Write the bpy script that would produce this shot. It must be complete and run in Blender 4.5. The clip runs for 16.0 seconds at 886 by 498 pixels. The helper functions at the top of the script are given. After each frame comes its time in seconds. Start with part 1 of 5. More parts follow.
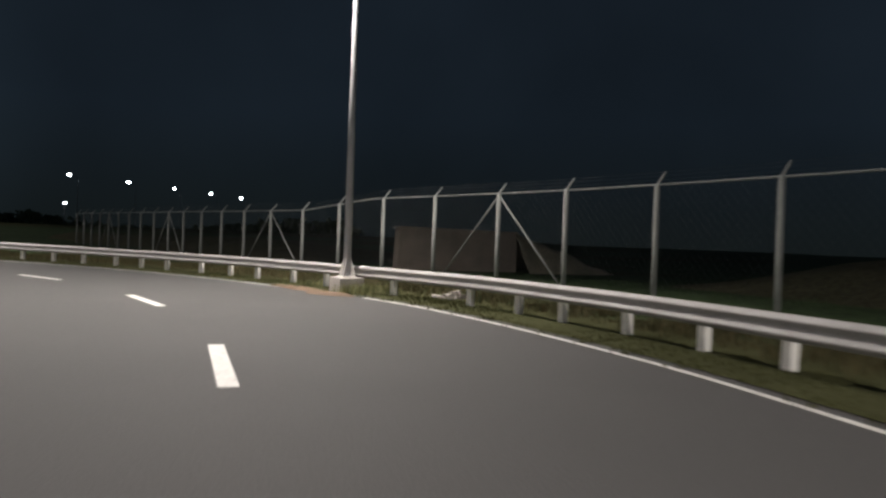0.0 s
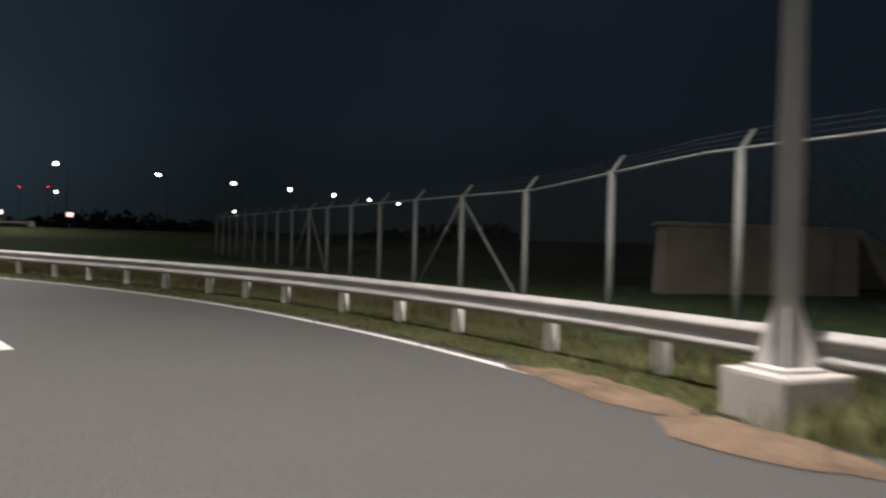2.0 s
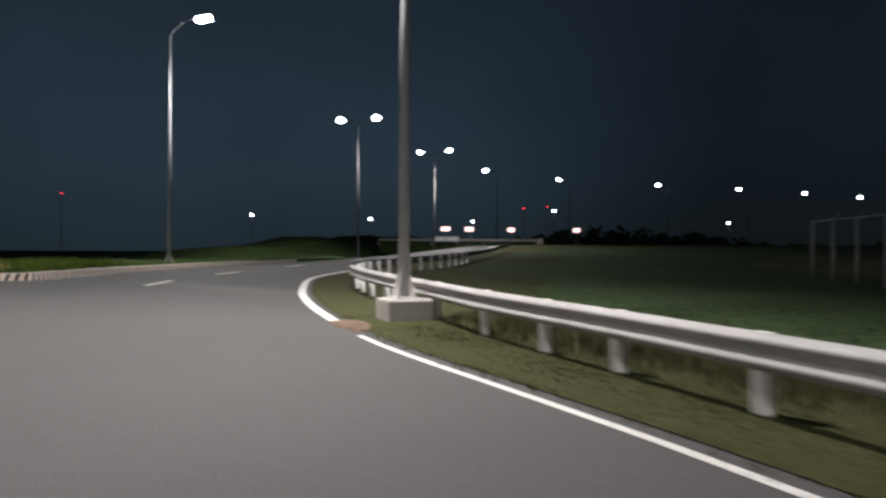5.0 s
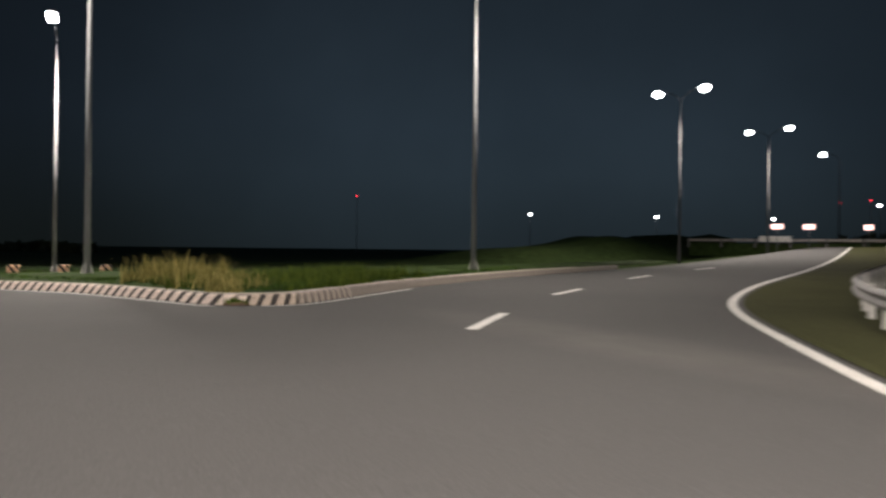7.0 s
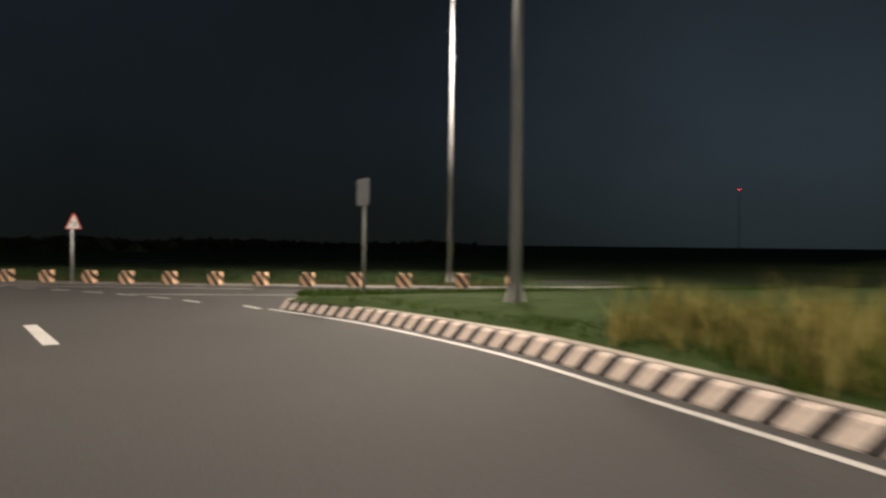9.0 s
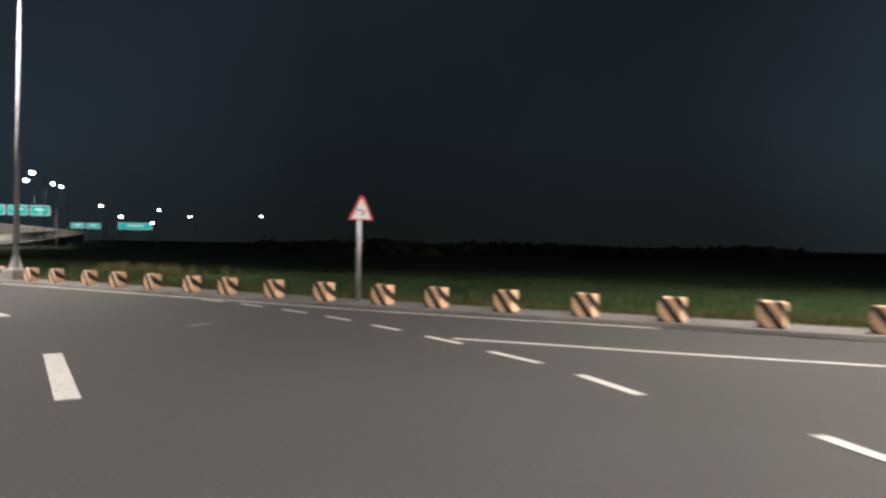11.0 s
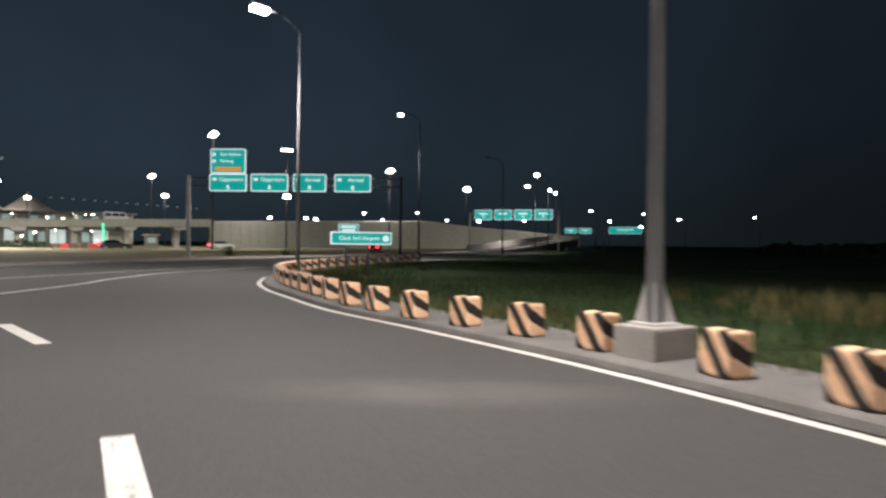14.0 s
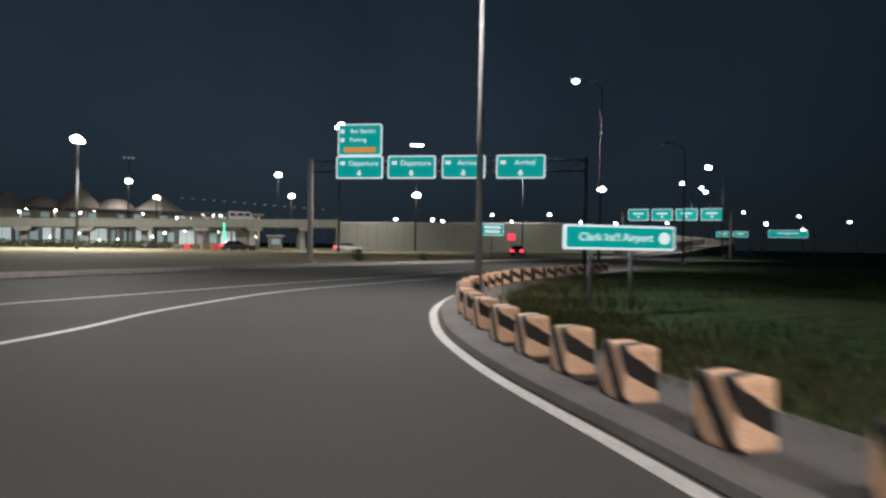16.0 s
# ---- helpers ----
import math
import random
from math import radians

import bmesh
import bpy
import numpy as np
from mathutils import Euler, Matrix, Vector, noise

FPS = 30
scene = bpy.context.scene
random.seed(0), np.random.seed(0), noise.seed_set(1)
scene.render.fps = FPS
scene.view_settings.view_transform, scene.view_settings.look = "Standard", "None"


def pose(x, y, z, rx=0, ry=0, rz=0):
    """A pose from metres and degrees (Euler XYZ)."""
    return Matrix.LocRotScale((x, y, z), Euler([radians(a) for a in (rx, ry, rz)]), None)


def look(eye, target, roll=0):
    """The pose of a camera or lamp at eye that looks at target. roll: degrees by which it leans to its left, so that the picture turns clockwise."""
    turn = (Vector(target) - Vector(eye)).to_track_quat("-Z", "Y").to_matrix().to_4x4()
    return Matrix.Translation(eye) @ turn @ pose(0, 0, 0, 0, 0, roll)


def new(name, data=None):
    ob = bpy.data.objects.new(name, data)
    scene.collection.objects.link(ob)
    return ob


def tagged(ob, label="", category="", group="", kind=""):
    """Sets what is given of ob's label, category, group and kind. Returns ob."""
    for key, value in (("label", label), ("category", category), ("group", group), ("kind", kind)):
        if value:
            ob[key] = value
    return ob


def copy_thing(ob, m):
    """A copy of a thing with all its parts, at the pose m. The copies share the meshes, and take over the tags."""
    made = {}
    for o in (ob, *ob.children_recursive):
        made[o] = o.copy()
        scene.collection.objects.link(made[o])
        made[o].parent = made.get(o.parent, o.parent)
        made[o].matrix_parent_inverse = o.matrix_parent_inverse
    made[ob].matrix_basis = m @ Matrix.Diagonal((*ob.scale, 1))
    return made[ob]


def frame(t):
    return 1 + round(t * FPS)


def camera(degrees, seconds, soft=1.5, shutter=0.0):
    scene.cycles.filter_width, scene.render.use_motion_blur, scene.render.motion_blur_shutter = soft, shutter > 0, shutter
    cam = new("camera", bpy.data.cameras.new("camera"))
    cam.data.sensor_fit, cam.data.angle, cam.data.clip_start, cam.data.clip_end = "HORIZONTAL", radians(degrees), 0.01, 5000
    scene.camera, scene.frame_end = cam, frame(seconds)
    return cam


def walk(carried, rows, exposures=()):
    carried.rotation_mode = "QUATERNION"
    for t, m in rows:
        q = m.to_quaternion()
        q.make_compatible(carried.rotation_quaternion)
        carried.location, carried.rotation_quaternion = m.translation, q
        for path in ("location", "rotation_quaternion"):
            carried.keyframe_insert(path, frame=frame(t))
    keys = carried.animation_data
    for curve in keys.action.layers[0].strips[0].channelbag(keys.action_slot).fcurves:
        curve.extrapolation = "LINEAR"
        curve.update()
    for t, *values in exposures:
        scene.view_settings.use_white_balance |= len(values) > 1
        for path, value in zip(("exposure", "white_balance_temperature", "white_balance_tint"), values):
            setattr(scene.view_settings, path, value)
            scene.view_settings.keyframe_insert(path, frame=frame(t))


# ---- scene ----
cam = camera(61.5, 16.0, soft=2.55, shutter=0.5)
PATH = [
    (0, (1.945, 3.174, 1.338), (1.566, 5.138, 1.325), 1.94),
    (0.5, (0.623, 6.528, 1.300), (0.227, 8.488, 1.285), 1.72),
    (1, (-0.841, 9.668, 1.291), (-1.305, 11.613, 1.276), 1.77),
    (1.5, (-2.466, 12.573, 1.316), (-3.061, 14.482, 1.304), 1.38),
    (2, (-4.338, 15.205, 1.310), (-5.108, 17.051, 1.298), 1.32),
    (2.5, (-6.401, 17.620, 1.301), (-7.344, 19.384, 1.291), 1.22),
    (3, (-8.665, 19.791, 1.311), (-9.782, 21.450, 1.300), 0.78),
    (3.5, (-11.062, 21.624, 1.314), (-12.351, 23.153, 1.305), 0.37),
    (4, (-13.653, 23.192, 1.336), (-15.098, 24.574, 1.333), 0.19),
    (4.5, (-16.244, 24.374, 1.367), (-17.829, 25.594, 1.371), 0.10),
    (5, (-19.023, 25.307, 1.405), (-20.725, 26.357, 1.413), 0.25),
    (5.6, (-22.392, 26.206, 1.438), (-24.204, 27.052, 1.449), 0.50),
    (6.3, (-26.477, 26.719, 1.523), (-28.375, 27.349, 1.530), 0.67),
    (6.9, (-30.160, 26.713, 1.602), (-32.115, 27.134, 1.604), 0.65),
    (7.5, (-33.562, 26.25, 1.649), (-35.553, 26.431, 1.646), 0.3),
    (8, (-36.27, 25.674, 1.666), (-38.269, 25.631, 1.661), -0.2),
    (8.5, (-39.18, 24.634, 1.69), (-41.158, 24.336, 1.686), 0),
    (9, (-42.625, 22.76, 1.73), (-44.545, 22.201, 1.718), 0.6),
    (9.6, (-46.02, 20.76, 1.736), (-47.847, 19.946, 1.719), 1.1),
    (10.25, (-49.266, 18.105, 1.675), (-50.991, 17.093, 1.66), 1.1),
    (10.9, (-52.034, 14.81, 1.591), (-53.644, 13.622, 1.581), 1),
    (11.5, (-54.223, 11.26, 1.531), (-55.68, 9.89, 1.524), 0.8),
    (12, (-55.924, 8.087, 1.499), (-57.214, 6.559, 1.493), 0.7),
    (12.5, (-57.324, 4.541, 1.492), (-58.418, 2.867, 1.486), 0.5),
    (13, (-58.239, 1, 1.482), (-59.135, -0.788, 1.475), 0.5),
    (13.5, (-58.837, -2.577, 1.45), (-59.565, -4.439, 1.439), 0.6),
    (14, (-59.216, -6.278, 1.406), (-59.814, -8.186, 1.392), 0.6),
    (14.5, (-59.353, -9.41, 1.403), (-59.858, -11.345, 1.388), 0.9),
    (15, (-59.398, -12.954, 1.392), (-59.821, -14.909, 1.380), 0.8),
    (15.5, (-59.358, -16.664, 1.377), (-59.71, -18.633, 1.367), 1),
    (16, (-59.189, -20.496, 1.372), (-59.475, -22.476, 1.362), 1),
]
walk(cam, [(t, look(eye, target, roll)) for t, eye, target, roll in PATH],
     ((0, 0.36, 6500, 10), (1, 0.2, 6500, 10), (2.5, 0.12, 6500, 10), (3.5, 0.3, 6300, 10), (4.5, 0.2, 6200, 10), (5.2, 0.12, 6150, 10), (7.5, 0.07, 6900, 11), (8.0, 0.14, 7000, 11), (8.5, 0.17, 8100, 11), (9, 0.17, 7500, 11),
      (11.5, 0.55, 6700, 11), (12.5, 0.52, 6700, 11), (14, 0.26, 6500, 11), (15.2, 0.06, 6300, 11), (16, 0.08, 6300, 12)))

# ---- night sky and exposure ----
scene.view_settings.exposure = 0.0
world = bpy.data.worlds.new("night_sky")
scene.world = world
world.use_nodes = True
wn, wl = world.node_tree.nodes, world.node_tree.links
w_coord, w_sep, w_ramp = wn.new("ShaderNodeTexCoord"), wn.new("ShaderNodeSeparateXYZ"), wn.new("ShaderNodeValToRGB")
w_ramp.color_ramp.elements[0].position, w_ramp.color_ramp.elements[0].color = 0.0, (0.0050, 0.0070, 0.0074, 1)
w_low = w_ramp.color_ramp.elements.new(0.04)
w_low.color = (0.0052, 0.0076, 0.0088, 1)
w_mid = w_ramp.color_ramp.elements.new(0.16)
w_mid.color = (0.0062, 0.0098, 0.0143, 1)
w_ramp.color_ramp.elements[3].position, w_ramp.color_ramp.elements[3].color = 0.5, (0.0056, 0.0088, 0.0136, 1)
wl.new(w_coord.outputs["Generated"], w_sep.inputs[0])
wl.new(w_sep.outputs["Z"], w_ramp.inputs[0])
# town glow on the haze: over the interchange in the north-west and over the airport in the south
w_up = wn.new("ShaderNodeValToRGB")
w_up.color_ramp.elements[0].position, w_up.color_ramp.elements[0].color = 0.0, (0.70, 0.70, 0.70, 1)
w_top = w_up.color_ramp.elements.new(0.10)
w_top.color = (1, 1, 1, 1)
w_up.color_ramp.elements[2].position, w_up.color_ramp.elements[2].color = 0.62, (0.12, 0.12, 0.12, 1)
wl.new(w_sep.outputs["Z"], w_up.inputs[0])
w_total = w_ramp.outputs[0]
for az, spread, tint in ((163, 0.81, (0.0110, 0.0180, 0.0252)), (272, 0.70, (0.0100, 0.0165, 0.0235))):
    w_dot, w_lobe, w_mul, w_add = wn.new("ShaderNodeVectorMath"), wn.new("ShaderNodeMapRange"), wn.new("ShaderNodeMath"), wn.new("ShaderNodeMix")
    w_dot.operation, w_lobe.interpolation_type, w_mul.operation = "DOT_PRODUCT", "SMOOTHSTEP", "MULTIPLY"
    w_dot.inputs[1].default_value = (math.cos(radians(az)) * 0.985, math.sin(radians(az)) * 0.985, 0.17)
    w_lobe.inputs["From Min"].default_value, w_lobe.inputs["From Max"].default_value = spread, 1.0
    wl.new(w_coord.outputs["Generated"], w_dot.inputs[0])
    wl.new(w_dot.outputs["Value"], w_lobe.inputs[0])
    wl.new(w_lobe.outputs[0], w_mul.inputs[0])
    wl.new(w_up.outputs[0], w_mul.inputs[1])
    w_add.data_type, w_add.blend_type = "RGBA", "ADD"
    w_add.inputs[7].default_value = (*tint, 1)
    wl.new(w_mul.outputs[0], w_add.inputs[0])
    wl.new(w_total, w_add.inputs[6])
    w_total = w_add.outputs[2]
# thin uneven cloud
w_haze, w_map, w_mix = wn.new("ShaderNodeTexNoise"), wn.new("ShaderNodeMapRange"), wn.new("ShaderNodeMix")
w_haze.inputs["Scale"].default_value, w_haze.inputs["Detail"].default_value = 2.2, 4
w_map.inputs["From Min"].default_value, w_map.inputs["From Max"].default_value = 0.3, 0.7
w_map.inputs["To Min"].default_value, w_map.inputs["To Max"].default_value = 0.78, 1.22
w_mix.data_type, w_mix.blend_type = "RGBA", "MULTIPLY"
w_mix.inputs[0].default_value = 1.0
wl.new(w_coord.outputs["Generated"], w_haze.inputs["Vector"])
wl.new(w_haze.outputs["Fac"], w_map.inputs[0])
wl.new(w_total, w_mix.inputs[6])
wl.new(w_map.outputs[0], w_mix.inputs[7])
wl.new(w_mix.outputs[2], wn["Background"].inputs[0])
wn["Background"].inputs[1].default_value = 1.0

LAMP_WATTS = 10200.0
LAMP_COLOUR = (1.0, 0.925, 0.865)


# ---- terrain ----
def rise(x, y):
    """Height of the land: flat, with a low swell under the junction and a climb to the bridge in the north-west."""
    s = 0.69 * (y - 37) - 0.72 * (x + 44) - 4
    climb = 0.035 * (s + math.sqrt(s * s + 9)) / 2 if s > -25 else 0.0
    side = max(0.0, min(1.0, (0.69 * (x + 53) + 0.72 * (y - 44) + 21) / 16))
    return 0.45 * math.exp(-((x + 50) ** 2 + (y - 32) ** 2) / 512) + min(climb, 2.3) * side * side * (3 - 2 * side)


def smooth(points, step=1.0):
    """A soft curve through plan points, resampled at even steps."""
    p = [Vector((a, b)) for a, b in points]
    p = [2 * p[0] - p[1]] + p + [2 * p[-1] - p[-2]]
    dense = []
    for i in range(1, len(p) - 2):
        for k in range(24):
            t = k / 24
            dense.append(0.5 * (2 * p[i] + (p[i + 1] - p[i - 1]) * t + (2 * p[i - 1] - 5 * p[i] + 4 * p[i + 1] - p[i + 2]) * t * t
                                + (3 * p[i] - p[i - 1] - 3 * p[i + 1] + p[i + 2]) * t ** 3))
    dense.append(p[-2])
    length = [0.0]
    for a, b in zip(dense, dense[1:]):
        length.append(length[-1] + (b - a).length)
    n = max(2, round(length[-1] / step) + 1)
    xs, ys = [v.x for v in dense], [v.y for v in dense]
    at = np.linspace(0, length[-1], n)
    return [Vector((a, b)) for a, b in zip(np.interp(at, length, xs), np.interp(at, length, ys))]


def normals(curve):
    """Unit vectors to the right of the way along a curve."""
    out = []
    for i in range(len(curve)):
        d = (curve[min(i + 1, len(curve) - 1)] - curve[max(i - 1, 0)]).normalized()
        out.append(Vector((d.y, -d.x)))
    return out


def shifted(curve, d):
    return [c + n * d for c, n in zip(curve, normals(curve))]


# ---- materials ----
def material(name, base, rough=0.6, metal=0.0, vary=None, scale=4.0, fine=60.0, bump=0.0, amount=0.5, grain=0.25, coat=0.0, sheen=0.5):
    """A surface with two scales of variation in colour, and fine relief."""
    m = bpy.data.materials.new(name)
    m.use_nodes = True
    n, l = m.node_tree.nodes, m.node_tree.links
    b = n["Principled BSDF"]
    b.inputs["Roughness"].default_value, b.inputs["Metallic"].default_value = rough, metal
    b.inputs["Coat Weight"].default_value = coat
    b.inputs["Specular IOR Level"].default_value = sheen
    co = n.new("ShaderNodeTexCoord")
    big, small = n.new("ShaderNodeTexNoise"), n.new("ShaderNodeTexNoise")
    big.inputs["Scale"].default_value, big.inputs["Detail"].default_value = scale, 5
    small.inputs["Scale"].default_value, small.inputs["Detail"].default_value = fine, 3
    for t in (big, small):
        l.new(co.outputs["Object"], t.inputs["Vector"])
    ramp = n.new("ShaderNodeValToRGB")
    ramp.color_ramp.elements[0].position, ramp.color_ramp.elements[1].position = 0.5 - amount / 2, 0.5 + amount / 2
    other = vary or tuple(c * 0.7 for c in base)
    ramp.color_ramp.elements[0].color, ramp.color_ramp.elements[1].color = (*other, 1), (*base, 1)
    l.new(big.outputs["Fac"], ramp.inputs[0])
    mul = n.new("ShaderNodeMix")
    mul.data_type, mul.blend_type = "RGBA", "MULTIPLY"
    mul.inputs[0].default_value = 1.0
    gr = n.new("ShaderNodeMapRange")
    gr.inputs["From Min"].default_value, gr.inputs["From Max"].default_value = 0.3, 0.7
    gr.inputs["To Min"].default_value, gr.inputs["To Max"].default_value = 1 - grain, 1 + grain
    l.new(small.outputs["Fac"], gr.inputs[0])
    l.new(ramp.outputs[0], mul.inputs[6])
    l.new(gr.outputs[0], mul.inputs[7])
    l.new(mul.outputs[2], b.inputs["Base Color"])
    if bump:
        bp = n.new("ShaderNodeBump")
        bp.inputs["Strength"].default_value, bp.inputs["Distance"].default_value = bump, 0.01
        l.new(small.outputs["Fac"], bp.inputs["Height"])
        l.new(bp.outputs[0], b.inputs["Normal"])
    m["tint"] = mul.name
    return m


def glow(name, colour, strength):
    m = bpy.data.materials.new(name)
    m.use_nodes = True
    b = m.node_tree.nodes["Principled BSDF"]
    b.inputs["Base Color"].default_value = (*[min(1, c) for c in colour], 1)
    b.inputs["Emission Color"].default_value, b.inputs["Emission Strength"].default_value = (*colour, 1), strength
    return m


def worn_paint(name, base, under, wear=0.42, scale=9.0, rough=0.6):
    """Paint that has flaked away in spots down to what is under it."""
    m = material(name, base, rough, vary=tuple(c * 0.82 for c in base), scale=3, fine=90, bump=0.2)
    n, l = m.node_tree.nodes, m.node_tree.links
    b = n["Principled BSDF"]
    co = n.new("ShaderNodeTexCoord")
    chips, cut, mix = n.new("ShaderNodeTexNoise"), n.new("ShaderNodeValToRGB"), n.new("ShaderNodeMix")
    chips.inputs["Scale"].default_value, chips.inputs["Detail"].default_value = scale, 8
    chips.inputs["Roughness"].default_value = 0.7
    cut.color_ramp.elements[0].position, cut.color_ramp.elements[1].position = wear - 0.05, wear + 0.03
    mix.data_type = "RGBA"
    l.new(co.outputs["Object"], chips.inputs["Vector"])
    l.new(chips.outputs["Fac"], cut.inputs[0])
    l.new(cut.outputs[0], mix.inputs[0])
    mix.inputs[6].default_value = (*under, 1)
    l.new(n[m["tint"]].outputs[2], mix.inputs[7])
    l.new(mix.outputs[2], b.inputs["Base Color"])
    return m


ASPHALT = material("asphalt", (0.060, 0.058, 0.057), 0.84, vary=(0.046, 0.045, 0.044), scale=0.22, fine=45, bump=0.35, amount=0.6, grain=0.22, sheen=0.3)


def dusty(m, spots):
    """Pale dust lying in worn patches on the road."""
    n, l = m.node_tree.nodes, m.node_tree.links
    b = n["Principled BSDF"]
    co, grain = n.new("ShaderNodeTexCoord"), n.new("ShaderNodeTexNoise")
    grain.inputs["Scale"].default_value, grain.inputs["Detail"].default_value = 1.6, 7
    l.new(co.outputs["Object"], grain.inputs["Vector"])
    colour = n[m["tint"]].outputs[2]
    for x, y, rx, ry, turn, k in spots:
        mp, ln, rg, mu, mx = n.new("ShaderNodeMapping"), n.new("ShaderNodeVectorMath"), n.new("ShaderNodeMapRange"), n.new("ShaderNodeMath"), n.new("ShaderNodeMix")
        mp.vector_type = "TEXTURE"
        mp.inputs["Location"].default_value, mp.inputs["Rotation"].default_value, mp.inputs["Scale"].default_value = (x, y, 0), (0, 0, radians(turn)), (rx, ry, 50)
        ln.operation = "LENGTH"
        rg.inputs["From Min"].default_value, rg.inputs["From Max"].default_value = 1.0, 0.3
        rg.inputs["To Min"].default_value, rg.inputs["To Max"].default_value = 0.0, k
        mu.operation, mx.data_type = "MULTIPLY", "RGBA"
        mx.inputs[7].default_value = (0.20, 0.185, 0.17, 1)
        l.new(co.outputs["Object"], mp.inputs["Vector"])
        l.new(mp.outputs[0], ln.inputs[0])
        l.new(ln.outputs["Value"], rg.inputs["Value"])
        l.new(rg.outputs[0], mu.inputs[0])
        l.new(grain.outputs["Fac"], mu.inputs[1])
        l.new(mu.outputs[0], mx.inputs[0])
        l.new(colour, mx.inputs[6])
        colour = mx.outputs[2]
    l.new(colour, b.inputs["Base Color"])


dusty(ASPHALT, ((-61.3, -13.0, 2.4, 0.8, -20, 0.42), (-60.5, 2.5, 0.45, 0.2, 25, 1.4), (-62.5, -22.0, 1.2, 5.0, 14, 0.35), (-40.0, 31.0, 6.0, 1.2, 20, 0.3)))
ROAD_PAINT = worn_paint("white_road_paint", (0.62, 0.60, 0.57), (0.11, 0.11, 0.105), 0.40, 14, 0.6)
CONCRETE = material("pale_concrete", (0.42, 0.39, 0.36), 0.85, vary=(0.30, 0.28, 0.26), scale=2.5, fine=70, bump=0.3)
EARTH = material("dry_weedy_earth", (0.34, 0.29, 0.205), 0.95, vary=(0.18, 0.16, 0.105), scale=0.8, fine=14, bump=0.6, grain=0.35, sheen=0.06)
STAINED = material("earth_stained_concrete", (0.285, 0.23, 0.185), 0.9, vary=(0.17, 0.14, 0.11), scale=0.9, fine=30, bump=0.4, grain=0.3)
LEDGE = material("buff_kerb_concrete", (0.44, 0.39, 0.34), 0.85, vary=(0.30, 0.26, 0.22), scale=2.0, fine=50, bump=0.3)
APRON = material("grey_concrete_apron", (0.17, 0.16, 0.15), 0.9, vary=(0.095, 0.09, 0.086), scale=0.9, fine=40, bump=0.4)
GALV = material("galvanised_steel", (0.52, 0.53, 0.54), 0.42, 0.75, vary=(0.40, 0.41, 0.42), scale=3, fine=30, grain=0.12)
MAST = material("dull_mast_steel", (0.10, 0.102, 0.108), 0.8, 0.1)
BEAM = material("dusty_galvanised_beam", (0.33, 0.318, 0.31), 0.66, 0.08, vary=(0.24, 0.228, 0.22), scale=1.2, fine=25, grain=0.15)
POLE = material("grey_pole_steel", (0.29, 0.295, 0.305), 0.85, 0.0, vary=(0.23, 0.235, 0.245), scale=2, fine=40, grain=0.1)
PALE_STEEL = material("pale_dusty_steel", (0.52, 0.50, 0.48), 0.7, 0.0, vary=(0.40, 0.385, 0.37), scale=3, fine=40, grain=0.12)
POST_PAINT = worn_paint("white_post_paint", (0.84, 0.81, 0.77), (0.45, 0.42, 0.39), 0.30, 7, 0.55)
FENCE_POST = material("pale_fence_post", (0.205, 0.21, 0.20), 0.75, vary=(0.145, 0.15, 0.14), scale=3, fine=50)
WIRE = material("fence_wire", (0.075, 0.08, 0.08), 0.8, 0.1)
GRASS = material("mown_grass", (0.052, 0.053, 0.024), 0.95, vary=(0.034, 0.036, 0.015), scale=0.5, fine=22, bump=0.12, amount=0.7, grain=0.3, sheen=0.06)
FIELD = material("rough_grass_field", (0.048, 0.070, 0.033), 0.95, vary=(0.030, 0.046, 0.020), scale=0.12, fine=3.0, bump=0.6, amount=0.8, grain=0.4, sheen=0.06)
TAN = material("dry_stubble", (0.25, 0.215, 0.145), 0.95, vary=(0.13, 0.12, 0.07), scale=0.15, fine=6.0, bump=0.6, amount=0.7, grain=0.35, sheen=0.06)
BANK = material("weedy_bank", (0.080, 0.070, 0.044), 0.95, vary=(0.036, 0.040, 0.022), scale=0.2, fine=6.0, bump=0.6, amount=0.8, grain=0.35, sheen=0.06)
FAR_GRASS = material("far_grass", (0.040, 0.062, 0.020), 0.95, vary=(0.022, 0.038, 0.012), scale=0.12, fine=1.5, bump=0.5, amount=0.8, grain=0.3, sheen=0.06)
SOIL = material("orange_soil", (0.165, 0.112, 0.078), 0.95, vary=(0.085, 0.064, 0.048), scale=3, fine=50, bump=0.6, grain=0.3, sheen=0.06)
STONE_WHITE = worn_paint("white_kerb_paint", (0.77, 0.64, 0.56), (0.34, 0.26, 0.22), 0.37, 6, 0.7)
STONE_BARE = worn_paint("faded_kerb_paint", (0.25, 0.215, 0.18), (0.17, 0.145, 0.125), 0.45, 6, 0.8)
STONE_FAINT = worn_paint("faint_dark_kerb_paint", (0.085, 0.072, 0.062), (0.20, 0.17, 0.145), 0.46, 6, 0.8)
STONE_PALE = worn_paint("faint_pale_kerb_paint", (0.44, 0.365, 0.31), (0.24, 0.20, 0.17), 0.45, 6, 0.8)
STONE_BUFF = worn_paint("buff_kerb_paint", (0.58, 0.47, 0.38), (0.30, 0.24, 0.20), 0.40, 6, 0.7)
STONE_BLACK = worn_paint("black_kerb_paint", (0.035, 0.028, 0.026), (0.30, 0.25, 0.22), 0.36, 7, 0.7)
SIGN_WHITE = material("white_sheeting", (0.78, 0.78, 0.76), 0.5, vary=(0.7, 0.7, 0.68))
SIGN_RED = material("red_sheeting", (0.62, 0.045, 0.05), 0.5)
SIGN_BACK = material("grey_sign_back", (0.22, 0.22, 0.23), 0.5, 0.5)
